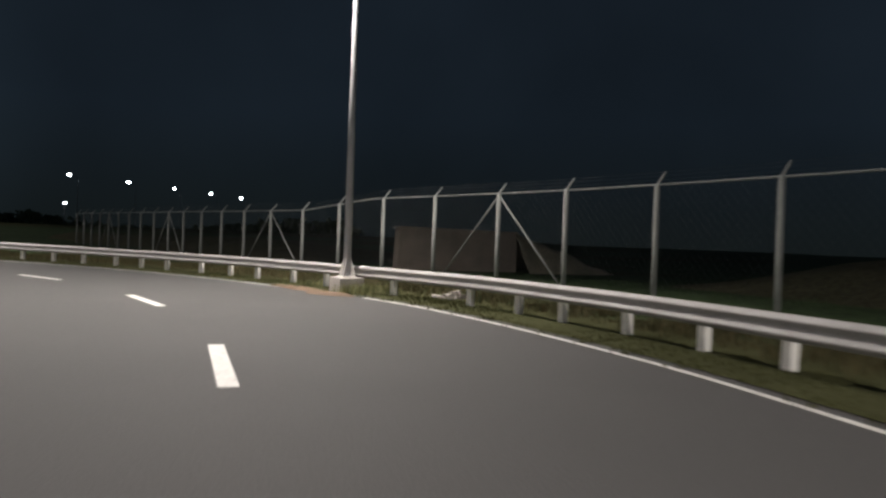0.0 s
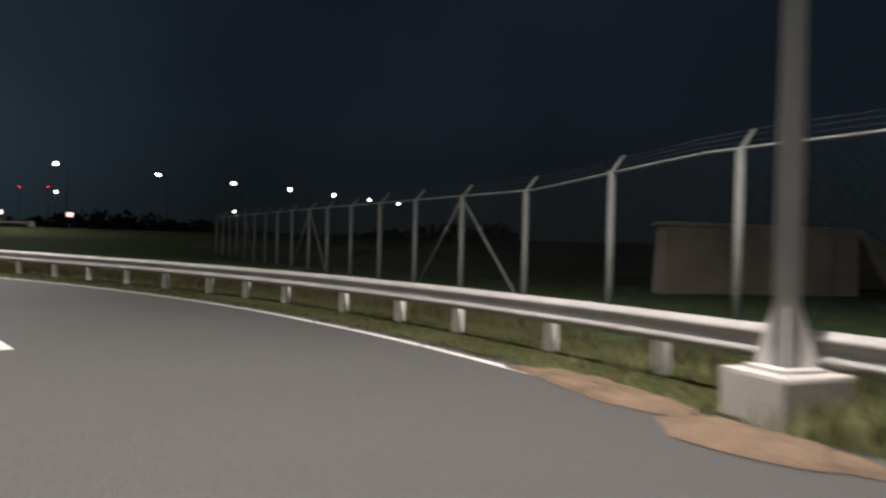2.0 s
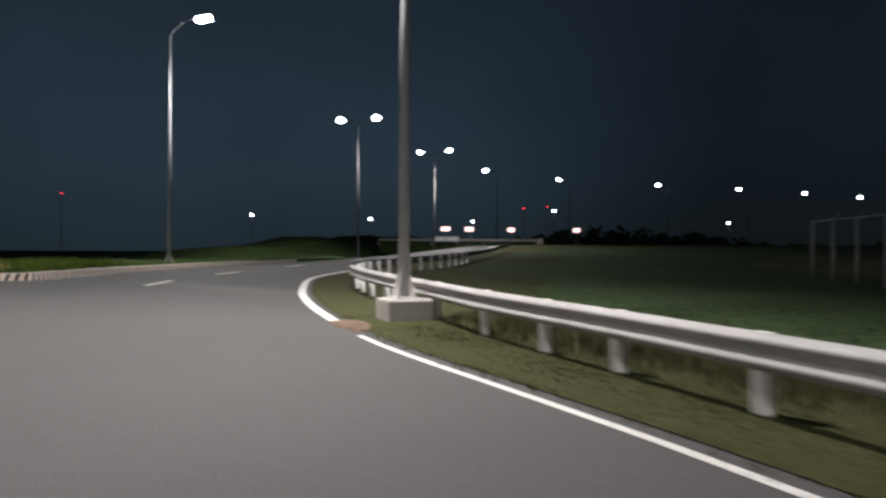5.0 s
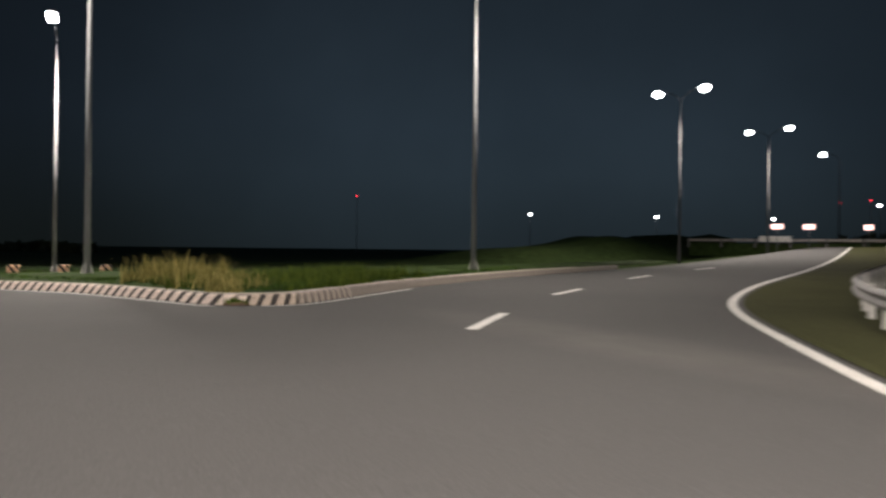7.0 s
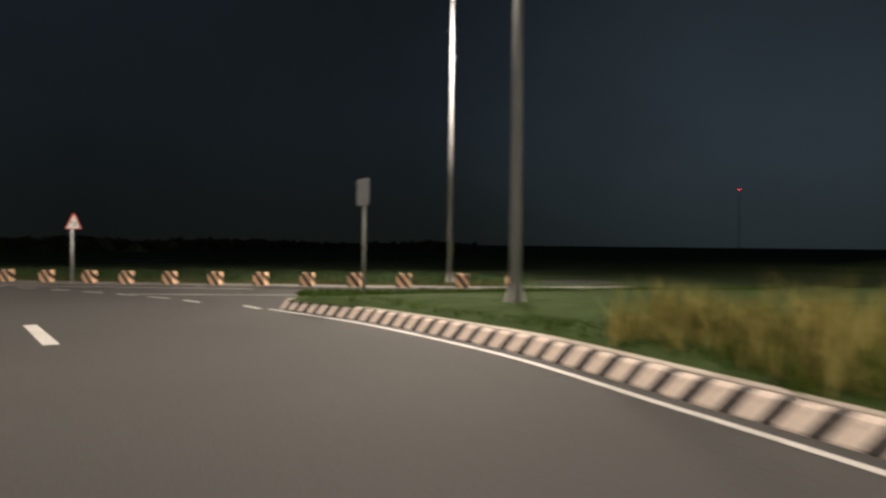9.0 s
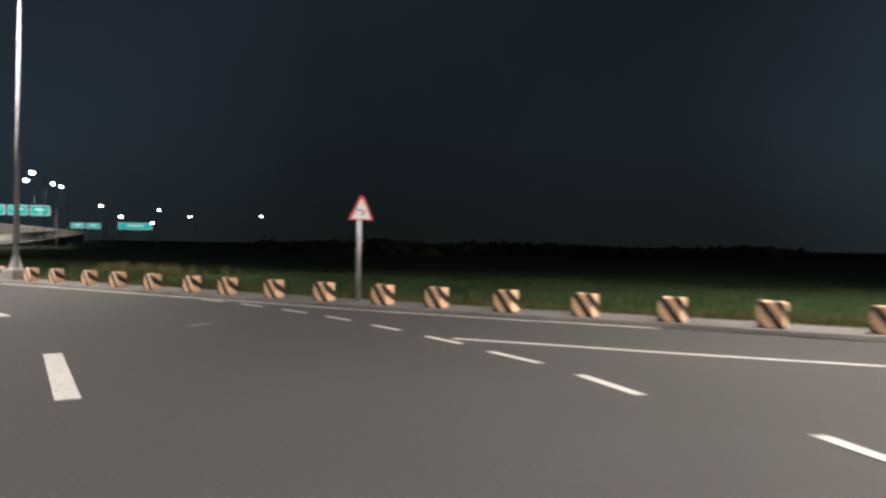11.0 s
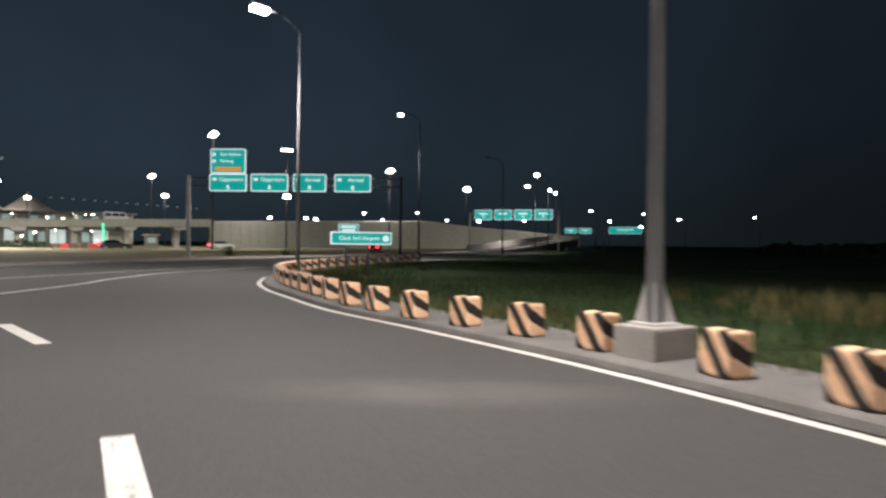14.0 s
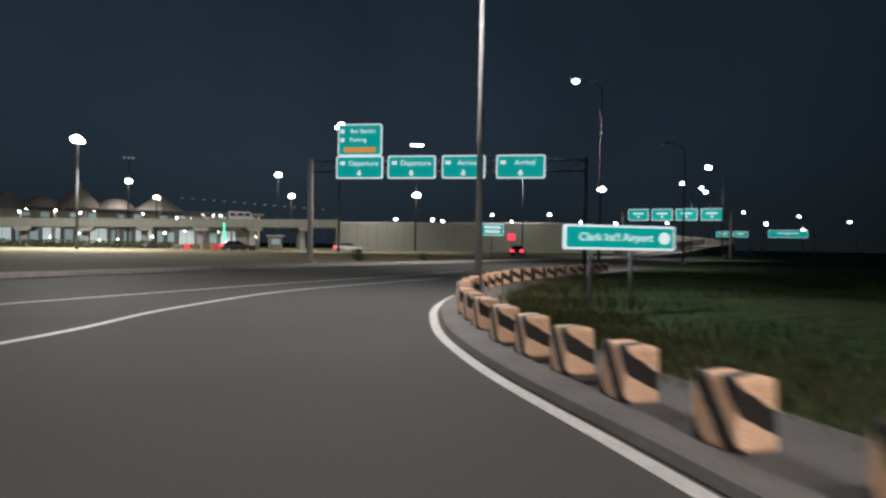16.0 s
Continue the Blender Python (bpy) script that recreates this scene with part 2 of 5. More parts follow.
BLACK = material("black_rubber", (0.02, 0.02, 0.02), 0.7)
CAR_WHITE = material("pale_car_paint", (0.55, 0.55, 0.56), 0.3, coat=0.6, grain=0.05)
CAR_DARK = material("dark_car_paint", (0.03, 0.03, 0.035), 0.3, coat=0.6, grain=0.05)
CAR_GLASS = material("dark_car_glass", (0.01, 0.012, 0.014), 0.08)
RAMP_WALL = material("beige_ramp_concrete", (0.27, 0.265, 0.225), 0.85, vary=(0.22, 0.215, 0.18), scale=0.12, fine=2.0, grain=0.12)
TENT = material("cream_tent_fabric", (0.40, 0.345, 0.30), 0.8, vary=(0.30, 0.26, 0.23), scale=0.2, fine=3, grain=0.08)
BARK = material("dark_bark", (0.06, 0.05, 0.04), 0.9, bump=0.4)
LEAF = material("dark_foliage", (0.075, 0.095, 0.045), 0.9, vary=(0.045, 0.06, 0.03), scale=0.3, fine=2)
LENS = glow("lamp_lens", (0.93, 0.97, 1.0), 55.0)
LENS_FAR = glow("far_lamp_lens", (0.90, 0.96, 1.0), 22.0)
FLOOD = glow("warm_flood_lens", (1.0, 0.97, 0.86), 18.0)
# signs are reflective sheeting; the light they throw back is put in as glow
SIGN_GREEN = glow("glowing_green_sheeting", (0.0, 0.30, 0.27), 0.85)
SIGN_LETTER = glow("glowing_white_sheeting", (0.75, 0.85, 0.85), 0.85)
SIGN_ORANGE = glow("glowing_orange_sheeting", (0.85, 0.30, 0.05), 0.7)
TAIL = glow("red_tail_lamp", (1.0, 0.03, 0.05), 5.0)
RED_LIT = glow("red_lit_panel", (1.0, 0.06, 0.10), 1.2)
BOARD_LIT = glow("pink_white_lit_board", (1.0, 0.62, 0.58), 2.2)
GREEN_TUBE = glow("green_tube", (0.05, 0.9, 0.45), 1.6)
WINDOW_LIT = glow("lit_window", (0.74, 0.86, 0.86), 0.33)
STRING_LIT = glow("faint_string_lamp", (0.8, 0.9, 0.9), 0.16)
WINDOW_DIM = glow("dim_window", (0.40, 0.55, 0.56), 0.2)


def stripes():
    """Yellow and black slanted bands on a concrete marker block, chipped here and there."""
    m = material("striped_marker_paint", (0.92, 0.60, 0.40), 0.6, vary=(0.80, 0.49, 0.29), scale=4, fine=60, bump=0.25)
    n, l = m.node_tree.nodes, m.node_tree.links
    co, sep = n.new("ShaderNodeTexCoord"), n.new("ShaderNodeSeparateXYZ")
    l.new(co.outputs["Object"], sep.inputs[0])

    def calc(op, a, b=0.0):
        k = n.new("ShaderNodeMath")
        k.operation = op
        for i, v in enumerate((a, b)):
            if hasattr(v, "links"):
                l.new(v, k.inputs[i])
            else:
                k.inputs[i].default_value = v
        return k.outputs[0]

    wob = n.new("ShaderNodeTexNoise")
    wob.inputs["Scale"].default_value = 14
    l.new(co.outputs["Object"], wob.inputs["Vector"])
    q = calc("ADD", calc("ADD", calc("ADD", sep.outputs["X"], 0.23), calc("MULTIPLY", calc("ADD", sep.outputs["Y"], 0.16), 0.52)), calc("MULTIPLY", sep.outputs["Z"], 0.78))
    q = calc("ADD", q, calc("MULTIPLY", calc("SUBTRACT", wob.outputs["Fac"], 0.5), 0.035))
    bands = [calc("MULTIPLY", calc("GREATER_THAN", q, a), calc("LESS_THAN", q, b)) for a, b in ((-0.2, 0.155), (0.345, 0.50))]
    across = calc("ADD", sep.outputs["Y"], 0.16)
    wedge = calc("MULTIPLY", calc("GREATER_THAN", calc("SUBTRACT", q, calc("MULTIPLY", across, 0.14)), 0.651), calc("LESS_THAN", calc("SUBTRACT", q, calc("MULTIPLY", across, 0.056)), 0.795))
    dark = calc("MAXIMUM", calc("MAXIMUM", bands[0], bands[1]), wedge)
    mix = n.new("ShaderNodeMix")
    mix.data_type = "RGBA"
    l.new(dark, mix.inputs[0])
    l.new(n[m["tint"]].outputs[2], mix.inputs[6])
    mix.inputs[7].default_value = (0.022, 0.019, 0.017, 1)
    l.new(mix.outputs[2], n["Principled BSDF"].inputs["Base Color"])
    return m


STRIPED = stripes()


def blade_material(name, low, high):
    """Grass blades, each island its own shade."""
    m = bpy.data.materials.new(name)
    m.use_nodes = True
    n, l = m.node_tree.nodes, m.node_tree.links
    geo, ramp = n.new("ShaderNodeNewGeometry"), n.new("ShaderNodeValToRGB")
    ramp.color_ramp.elements[0].color, ramp.color_ramp.elements[1].color = (*low, 1), (*high, 1)
    l.new(geo.outputs["Random Per Island"], ramp.inputs[0])
    l.new(ramp.outputs[0], n["Principled BSDF"].inputs["Base Color"])
    n["Principled BSDF"].inputs["Roughness"].default_value = 0.8
    n["Principled BSDF"].inputs["Specular IOR Level"].default_value = 0.08
    return m


BLADE = blade_material("green_blades", (0.028, 0.033, 0.012), (0.072, 0.070, 0.030))
BLADE_LUSH = blade_material("lush_blades", (0.022, 0.048, 0.006), (0.060, 0.105, 0.020))
BLADE_ROUGH = blade_material("rough_blades", (0.034, 0.046, 0.016), (0.125, 0.118, 0.052))
BLADE_STRAW = blade_material("straw_blades", (0.06, 0.063, 0.025), (0.22, 0.185, 0.09))
BLADE_WEED = blade_material("pale_weed_blades", (0.07, 0.085, 0.035), (0.26, 0.25, 0.13))
BLADE_DRY = blade_material("dry_blades", (0.06, 0.08, 0.018), (0.48, 0.40, 0.15))
BLADE_RANK = blade_material("rank_blades", (0.036, 0.070, 0.010), (0.13, 0.17, 0.03))
BLADE_DULL = blade_material("dull_blades", (0.030, 0.034, 0.014), (0.105, 0.085, 0.045))
BLADE_FIELD = blade_material("field_blades", (0.026, 0.050, 0.018), (0.060, 0.095, 0.040))


# ---- mesh helpers ----
def mesh_of(name, bm, mat):
    me = bpy.data.meshes.new(name)
    bm.to_mesh(me)
    bm.free()
    me.materials.append(mat)
    return me


def part(name, bm, mat, parent, label=""):
    ob = new(name, mesh_of(name, bm, mat))
    ob.parent = parent
    return tagged(ob, label)


def piece(name, me, parent, m):
    """One more object on a shared mesh, under its parent."""
    ob = new(name, me)
    ob.parent = parent
    ob.matrix_local = m
    return ob


def thing(name, x, y, z, turn, label, category, group="", kind=""):
    ob = new(name)
    ob.matrix_basis = pose(x, y, z, 0, 0, turn)
    ob.empty_display_size = 0.2
    return tagged(ob, label, category, group, kind)


def box(bm, x0, x1, y0, y1, z0, z1, bevel=0.0):
    v = [bm.verts.new(c) for c in ((x0, y0, z0), (x1, y0, z0), (x1, y1, z0), (x0, y1, z0), (x0, y0, z1), (x1, y0, z1), (x1, y1, z1), (x0, y1, z1))]
    f = [bm.faces.new([v[i] for i in q]) for q in ((3, 2, 1, 0), (4, 5, 6, 7), (0, 1, 5, 4), (1, 2, 6, 5), (2, 3, 7, 6), (3, 0, 4, 7))]
    if bevel:
        edges = list({e for q in f for e in q.edges})
        bmesh.ops.bevel(bm, geom=edges, offset=bevel, segments=2, affect="EDGES", profile=0.6)
    return bm


def rod(bm, a, b, r0, r1, sides=10, caps=True):
    a, b = Vector(a), Vector(b)
    d = (b - a).normalized()
    u = d.orthogonal().normalized()
    w = d.cross(u)
    rings = []
    for c, r in ((a, r0), (b, r1)):
        rings.append([bm.verts.new(c + r * (math.cos(t) * u + math.sin(t) * w)) for t in [2 * math.pi * k / sides for k in range(sides)]])
    for k in range(sides):
        f = bm.faces.new((rings[0][k], rings[0][(k + 1) % sides], rings[1][(k + 1) % sides], rings[1][k]))
        f.smooth = sides > 6
    if caps:
        bm.faces.new(rings[0][::-1])
        bm.faces.new(rings[1])
    return bm


def prism(bm, outline, y0, y1):
    """An outline in x and z, pulled from y0 to y1."""
    a = [bm.verts.new((x, y0, z)) for x, z in outline]
    b = [bm.verts.new((x, y1, z)) for x, z in outline]
    bm.faces.new(a)
    bm.faces.new(b[::-1])
    for i in range(len(outline)):
        j = (i + 1) % len(outline)
        bm.faces.new((a[j], a[i], b[i], b[j]))
    bmesh.ops.recalc_face_normals(bm, faces=bm.faces)
    return bm


def sheet(rows_of_points, name, mat, label, category):
    """A surface through rows of points."""
    h, w = len(rows_of_points), len(rows_of_points[0])
    verts = [tuple(p) for r in rows_of_points for p in r]
    faces = [(i * w + j, i * w + j + 1, (i + 1) * w + j + 1, (i + 1) * w + j) for i in range(h - 1) for j in range(w - 1)]
    me = bpy.data.meshes.new(name)
    me.from_pydata(verts, [], faces)
    bm = bmesh.new()
    bm.from_mesh(me)
    bmesh.ops.recalc_face_normals(bm, faces=bm.faces)
    bm.faces.ensure_lookup_table()
    if bm.faces[0].normal.z < 0:
        bmesh.ops.reverse_faces(bm, faces=bm.faces)
    bm.to_mesh(me)
    bm.free()
    me.materials.append(mat)
    return tagged(new(name, me), label, category, kind="structure")


def text_mesh(words, size):
    cu = bpy.data.curves.new("lettering", "FONT")
    cu.body, cu.size, cu.align_x, cu.align_y, cu.extrude = words, size, "CENTER", "CENTER", 0.004
    ob = new("lettering", cu)
    me = bpy.data.meshes.new_from_object(ob.evaluated_get(bpy.context.evaluated_depsgraph_get()))
    bpy.data.objects.remove(ob)
    return me


# ---- plan ----
EDGE = smooth([(10.2, -7.5), (8.8, -2.2), (7.0, 3.0), (5.6, 6.5), (4.1, 9.75), (3.0, 11.97), (1.65, 14.15), (0.35, 16.05), (-1.45, 18.32), (-3.05, 19.95), (-5.0, 21.5),
               (-6.7, 22.79), (-8.6, 24.12), (-10.2, 25.07), (-12.1, 26.1), (-13.9, 26.93), (-16.0, 27.72), (-18.4, 28.45), (-20.6, 28.97), (-22.5, 29.25), (-24.5, 29.45),
               (-27.3, 29.7), (-29.5, 30.07), (-31.0, 30.45), (-32.8, 30.9), (-35.3, 31.63), (-38.2, 32.67), (-43.8, 35.1), (-48, 37.7), (-52.6, 41.5), (-60.5, 49), (-71, 58.7), (-82, 68.6), (-104, 88)], 1.0)
RAIL = smooth([(11.4, -6.5), (10.0, -1.5), (8.2, 3.5), (6.6, 7.2), (5.3, 9.9), (4.2, 12.0), (3.35, 13.55), (2.5, 14.95), (1.55, 16.28), (0.59, 17.6), (-0.5, 18.85), (-2.75, 20.9), (-5.2, 22.95),
               (-6.6, 23.98), (-8.15, 25.03), (-9.66, 25.92), (-11.2, 26.78), (-12.8, 27.53), (-14.25, 28.13), (-15.8, 28.7), (-17.6, 29.33), (-19.3, 29.78), (-21.0, 30.12), (-22.7, 30.47),
               (-24.5, 30.84), (-26.2, 31.12), (-27.9, 31.42), (-30.1, 31.95), (-33.0, 32.6), (-35.7, 33.3), (-38.8, 34.5), (-42.5, 36.8), (-47.0, 40.6), (-53, 46.8), (-61, 54.2), (-71, 63), (-82, 72.8)], 0.25)
MARKERS = smooth([(-71, 22), (-67.6, 17.8), (-66.6, 12.5), (-66.3, 9.2), (-65.7, 4), (-65.25, 0), (-64.9, -4.2), (-64.6, -7.6), (-64.15, -12.3), (-63.5, -15.8),
                  (-62.7, -18.6), (-62.08, -21.5), (-61.83, -24.2), (-61.62, -26.7), (-61.46, -30.2), (-61.65, -34.3), (-62.3, -38), (-63.3, -41),
                  (-65.4, -45.9), (-69.5, -52.6), (-76, -63)], 0.25)
LINE_WEST = smooth([(-69.5, 21.8), (-67.0, 17.5), (-66.15, 12), (-65.9, 9), (-65.3, 5), (-64.95, 2.2), (-64.7, -1), (-64.4, -4.5), (-64.1, -7.5), (-63.8, -10.8), (-63.35, -13.9),
                    (-62.45, -18.1), (-61.55, -21.8), (-61.12, -25.6), (-60.84, -28.4), (-60.78, -31.3), (-60.95, -33.6), (-61.3, -36.2), (-61.9, -38.7), (-62.8, -41.5),
                    (-64.9, -46), (-69, -52.9), (-75.5, -63)], 0.5)
ISLAND = [(-58.0, 14.4), (-55.9, 17.1), (-54.4, 18.75), (-52.2, 20.87), (-50.8, 22.0), (-49.43, 22.99), (-48.82, 23.47), (-47.75, 24.27), (-47.05, 24.8), (-46.75, 25.2), (-46.63, 25.65),
          (-46.63, 26.15), (-46.77, 26.6), (-47.25, 27.0), (-48.34, 27.65), (-50.35, 28.75), (-52.1, 29.7), (-54.5, 31.2), (-59, 34.6), (-66, 40.5), (-74, 48), (-79, 52.5), (-80, 50),
          (-76, 43), (-70, 33), (-65.5, 25), (-62, 18.2), (-60.4, 15.2), (-59.6, 14.25), (-58.8, 13.95), (-58.0, 14.4)]
FAR_KERB = smooth([(16, -25.5), (2, -22.5), (-12, -20.5), (-24, -23), (-34, -30), (-41.5, -38.5), (-48, -47.2), (-58, -63.8), (-74.5, -86), (-92, -112), (-110, -140)], 1.5)

# ---- ground, asphalt and grass sheets ----
ax = [-4000, -2000, -900, -400, -250, -180] + list(range(-130, 31, 3)) + [60, 120, 250, 600, 1500, 4000]
ay = [-4000, -2000, -900, -400, -260, -200] + list(range(-150, 121, 3)) + [160, 240, 500, 1200, 4000]
sheet([[(x, y, rise(x, y) - 0.06) for x in ax] for y in ay], "ground", FIELD, "dark rough grass land reaching to the horizon at night", "ground")
sheet([[(x, y, rise(x, y)) for x in range(-126, 17, 2)] for y in range(-144, 113, 2)], "road", ASPHALT, "dark grey asphalt of the curving slip roads", "road")


def fan_out(curve, way, reach, name, mat, label, category, lift=0.035, swell=0.12):
    """Land beside a road: a sheet pulled away from its edge in one direction."""
    rows_of = []
    for c in curve:
        r = []
        for d in (0, 0.15, 0.5, 1.0, 1.7, 2.6, 4, 6, 9, 13, 18, 25, 36, 52, 76, reach):
            x, y = c.x + way[0] * d, c.y + way[1] * d
            bump = 0 if d < 0.3 else swell * min(1, d / 6) * (noise.noise((x * 0.11, y * 0.11, 0.3)) + 0.35)
            r.append((x, y, rise(x, y) + lift + (-0.02 if d == 0 else 0) + bump))
        rows_of.append(r)
    return sheet(rows_of, name, mat, label, category)


fan_out(shifted(EDGE, 0.24), (0.72, 0.69), 130, "verge_north", GRASS, "mown olive grass verge along the guard rail", "grass")
fan_out(shifted(RAIL[::4], 1.3), (0.72, 0.69), 130, "field_north", FIELD, "dark green rough field between the guard rail and the fence", "grass", 0.06)
fan_out([c + Vector((-0.75, 0)) for c in smooth([(-118, 92), (-92, 57), (-82, 43), (-75, 31)], 2)] + [c + Vector((-0.95, 0)) for c in MARKERS[::3]]
        + [c + Vector((-0.95, 0)) for c in smooth([(-77, -64.6), (-90, -85), (-118, -128)], 2)],
        (-1, 0), 170, "verge_west", FIELD, "dark unmown grass land behind the striped marker blocks", "grass", 0.05, 0.25)
fan_out(shifted(FAR_KERB, -0.35), (0.55, -0.83), 120, "verge_south", TAN, "pale dry stubble strip beyond the far kerb", "ground", 0.12, 0.1)

INNER = smooth([(-1.5, -12), (-3.5, -3), (-8, 7), (-15, 14), (-24, 18), (-33, 19), (-40, 15.5), (-46, 8), (-49.5, -2), (-49.5, -9), (-46, -13), (-39, -13.5), (-29, -11), (-18, -10), (-8, -12.5), (-3.5, -13.5), (-1.5, -12)], 1.0)
sheet([[(-22 + (c.x + 22) * k, 4 + (c.y - 4) * k, rise(-22 + (c.x + 22) * k, 4 + (c.y - 4) * k) + 0.035 + (0.1 if k < 0.95 else 0)) for k in (0.002, 0.3, 0.6, 0.8, 0.94, 1.0)] for c in INNER],
      "inner_field", FIELD, "dark grass inside the bend of the road", "grass")

# concrete apron under the marker blocks
ap = LINE_WEST
sheet([[(c.x - d, c.y, rise(c.x - d, c.y) + z) for d, z in ((0.12, 0.012), (0.145, 0.09), (0.20, 0.108), (0.6, 0.118), (1.1, 0.125), (1.6, 0.115), (1.62, 0.0))] for c in ap],
      "apron", APRON, "grey stained concrete strip under the marker blocks", "pavement")


# ---- road lines ----
def stripe(curve, width, name, label, a=0.0, b=None, lift=0.006):
    """A painted line along a curve, from arc length a to b."""
    c = curve
    length = [0.0]
    for p, q in zip(c, c[1:]):
        length.append(length[-1] + (q - p).length)
    b = length[-1] if b is None else b
    n = max(2, int((b - a) / 0.5) + 2)
    at = np.linspace(a, b, n)
    xs, ys = np.interp(at, length, [v.x for v in c]), np.interp(at, length, [v.y for v in c])
    line = [Vector((x, y)) for x, y in zip(xs, ys)]
    rows_of = []
    for v, nn in zip(line, normals(line)):
        rows_of.append([(*(v + nn * s * width / 2), rise(*(v + nn * s * width / 2)) + lift) for s in (-1, 0, 1)])
    return sheet(rows_of, name, ROAD_PAINT, label, "road line")


def dash(a, b, width=0.16):
    stripe([Vector(a), Vector(b)], width, "dash", "short white painted lane dash, worn")


def arc_to(curve, x, y):
    best, s, at = 1e9, 0.0, 0.0
    for p, q in zip(curve, curve[1:]):
        d = (p - Vector((x, y))).length
        if d < best:
            best, at = d, s
        s += (q - p).length
    return at


stripe(EDGE, 0.105, "edge_line", "solid white painted edge line", 0, arc_to(EDGE, -3.4, 20.25))
stripe(EDGE, 0.105, "edge_line", "solid white painted edge line", arc_to(EDGE, -6.7, 22.79), arc_to(EDGE, -29.2, 30.02))
stripe(EDGE, 0.2, "edge_line", "solid white painted edge line round the bend", arc_to(EDGE, -30.4, 30.3), arc_to(EDGE, -104, 88))
stripe(LINE_WEST, 0.15, "edge_line", "solid white painted edge line beside the marker blocks", arc_to(LINE_WEST, -65.9, 9))
stripe(smooth([(-61.9, 7.2), (-62.25, 8.8), (-62.7, 11), (-63.8, 15), (-66.5, 22), (-72, 31)], 0.5), 0.14, "edge_line", "solid white painted line of the slip lane")
for a, b in (((-57.8, 14.0), (-58.6, 13.1)), ((-59.3, 11.4), (-60.0, 10.4)), ((-60.5, 9.6), (-61.0, 8.5)), ((-61.45, 7.7), (-61.85, 6.7)), ((-62.25, 5.8), (-62.6, 4.8)), ((-62.95, 3.9), (-63.25, 2.9)),
             ((-63.5, 2.0), (-63.75, 0.95)), ((-63.95, 0.0), (-64.1, -1.05)), ((-64.2, -1.9), (-64.3, -2.95)), ((-64.35, -3.8), (-64.38, -4.8))):
    dash(a, b, 0.13)
for a, b in (((2.7, 1.5), (1.6, 4.1)), ((-1.13, 9.3), (-2.5, 11.65)), ((-5.78, 15.78), (-7.7, 17.67)), ((-12.0, 20.98), (-14.2, 22.1)), ((-19.2, 23.8), (-21.6, 24.5)),
             ((-41.8, 29.3), (-44.2, 30.5)), ((-49.1, 33.2), (-51.5, 34.9)), ((-56.4, 38.7), (-58.5, 40.6)), ((-63.4, 45.4), (-65.3, 47.5)),
             ((-51.2, 14.5), (-53.4, 11.9)), ((-55.7, 7.5), (-57.0, 4.4)), ((-58.8, -1.4), (-59.25, -4.6)), ((-59.0, -9.4), (-58.6, -12.0)), ((-57.1, -17.4), (-56.0, -20.1))):
    dash(a, b, 0.22 if b[0] < -50 and b[1] < 13 else 0.19)
stripe(smooth([(-53.5, -26), (-55.2, -31.9), (-55.9, -36), (-57.7, -41.6), (-60.6, -46.6), (-63.5, -51)], 0.5), 0.16, "edge_line", "solid white merge line")
stripe(smooth([(-47, -27), (-52.4, -36.9), (-54.8, -41.2), (-57.4, -45.8), (-60.4, -50.5), (-66, -60)], 0.5), 0.14, "edge_line", "solid white far lane line, faint")


# ---- island with painted kerb ----
def inside(poly, x, y):
    c = False
    for (x0, y0), (x1, y1) in zip(poly, poly[1:] + poly[:1]):
        if (y0 > y) != (y1 > y) and x < (x1 - x0) * (y - y0) / (y1 - y0) + x0:
            c = not c
    return c


isl = smooth(ISLAND, 0.5)
mid_a, mid_b = Vector((-53.5, 24.2)), Vector((-73, 44))
rows_of = []
for c in isl:
    t = max(0, min(1, (c - mid_a).dot(mid_b - mid_a) / (mid_b - mid_a).length_squared))
    m_ = mid_a.lerp(mid_b, t)
    r = []
    for k, h in ((0.01, 0.50), (0.3, 0.48), (0.6, 0.42), (0.85, 0.32), (1.0, 0.21)):
        q = m_.lerp(c, k)
        d = (c - m_).normalized() * (0.26 if k == 1.0 else 0)
        q = q - d
        r.append((q.x, q.y, rise(q.x, q.y) + h + (0.06 * noise.noise((q.x * 0.5, q.y * 0.5, 2)) if k < 1 else 0)))
    rows_of.append(r)
sheet(rows_of, "island", FAR_GRASS, "raised traffic island of mown grass", "traffic island")

island_kerb = tagged(new("kerb"), "black and white painted concrete kerb round the traffic island", "kerb", kind="structure")


def kerb_mesh(length, mat, name):
    bm = bmesh.new()
    prof = [(-0.02, -0.1), (0.0, 0.02), (0.08, 0.19), (0.12, 0.22), (0.30, 0.225), (0.30, -0.1)]
    a = [bm.verts.new((0.14 * (z / 0.22), y, z)) for y, z in prof]
    b = [bm.verts.new((length + 0.14 * (z / 0.22), y, z)) for y, z in prof]
    for i in range(len(prof) - 1):
        bm.faces.new((a[i], b[i], b[i + 1], a[i + 1]))
    bm.faces.new(a[::-1])
    bm.faces.new(b)
    bmesh.ops.recalc_face_normals(bm, faces=bm.faces)
    return mesh_of(name, bm, mat)


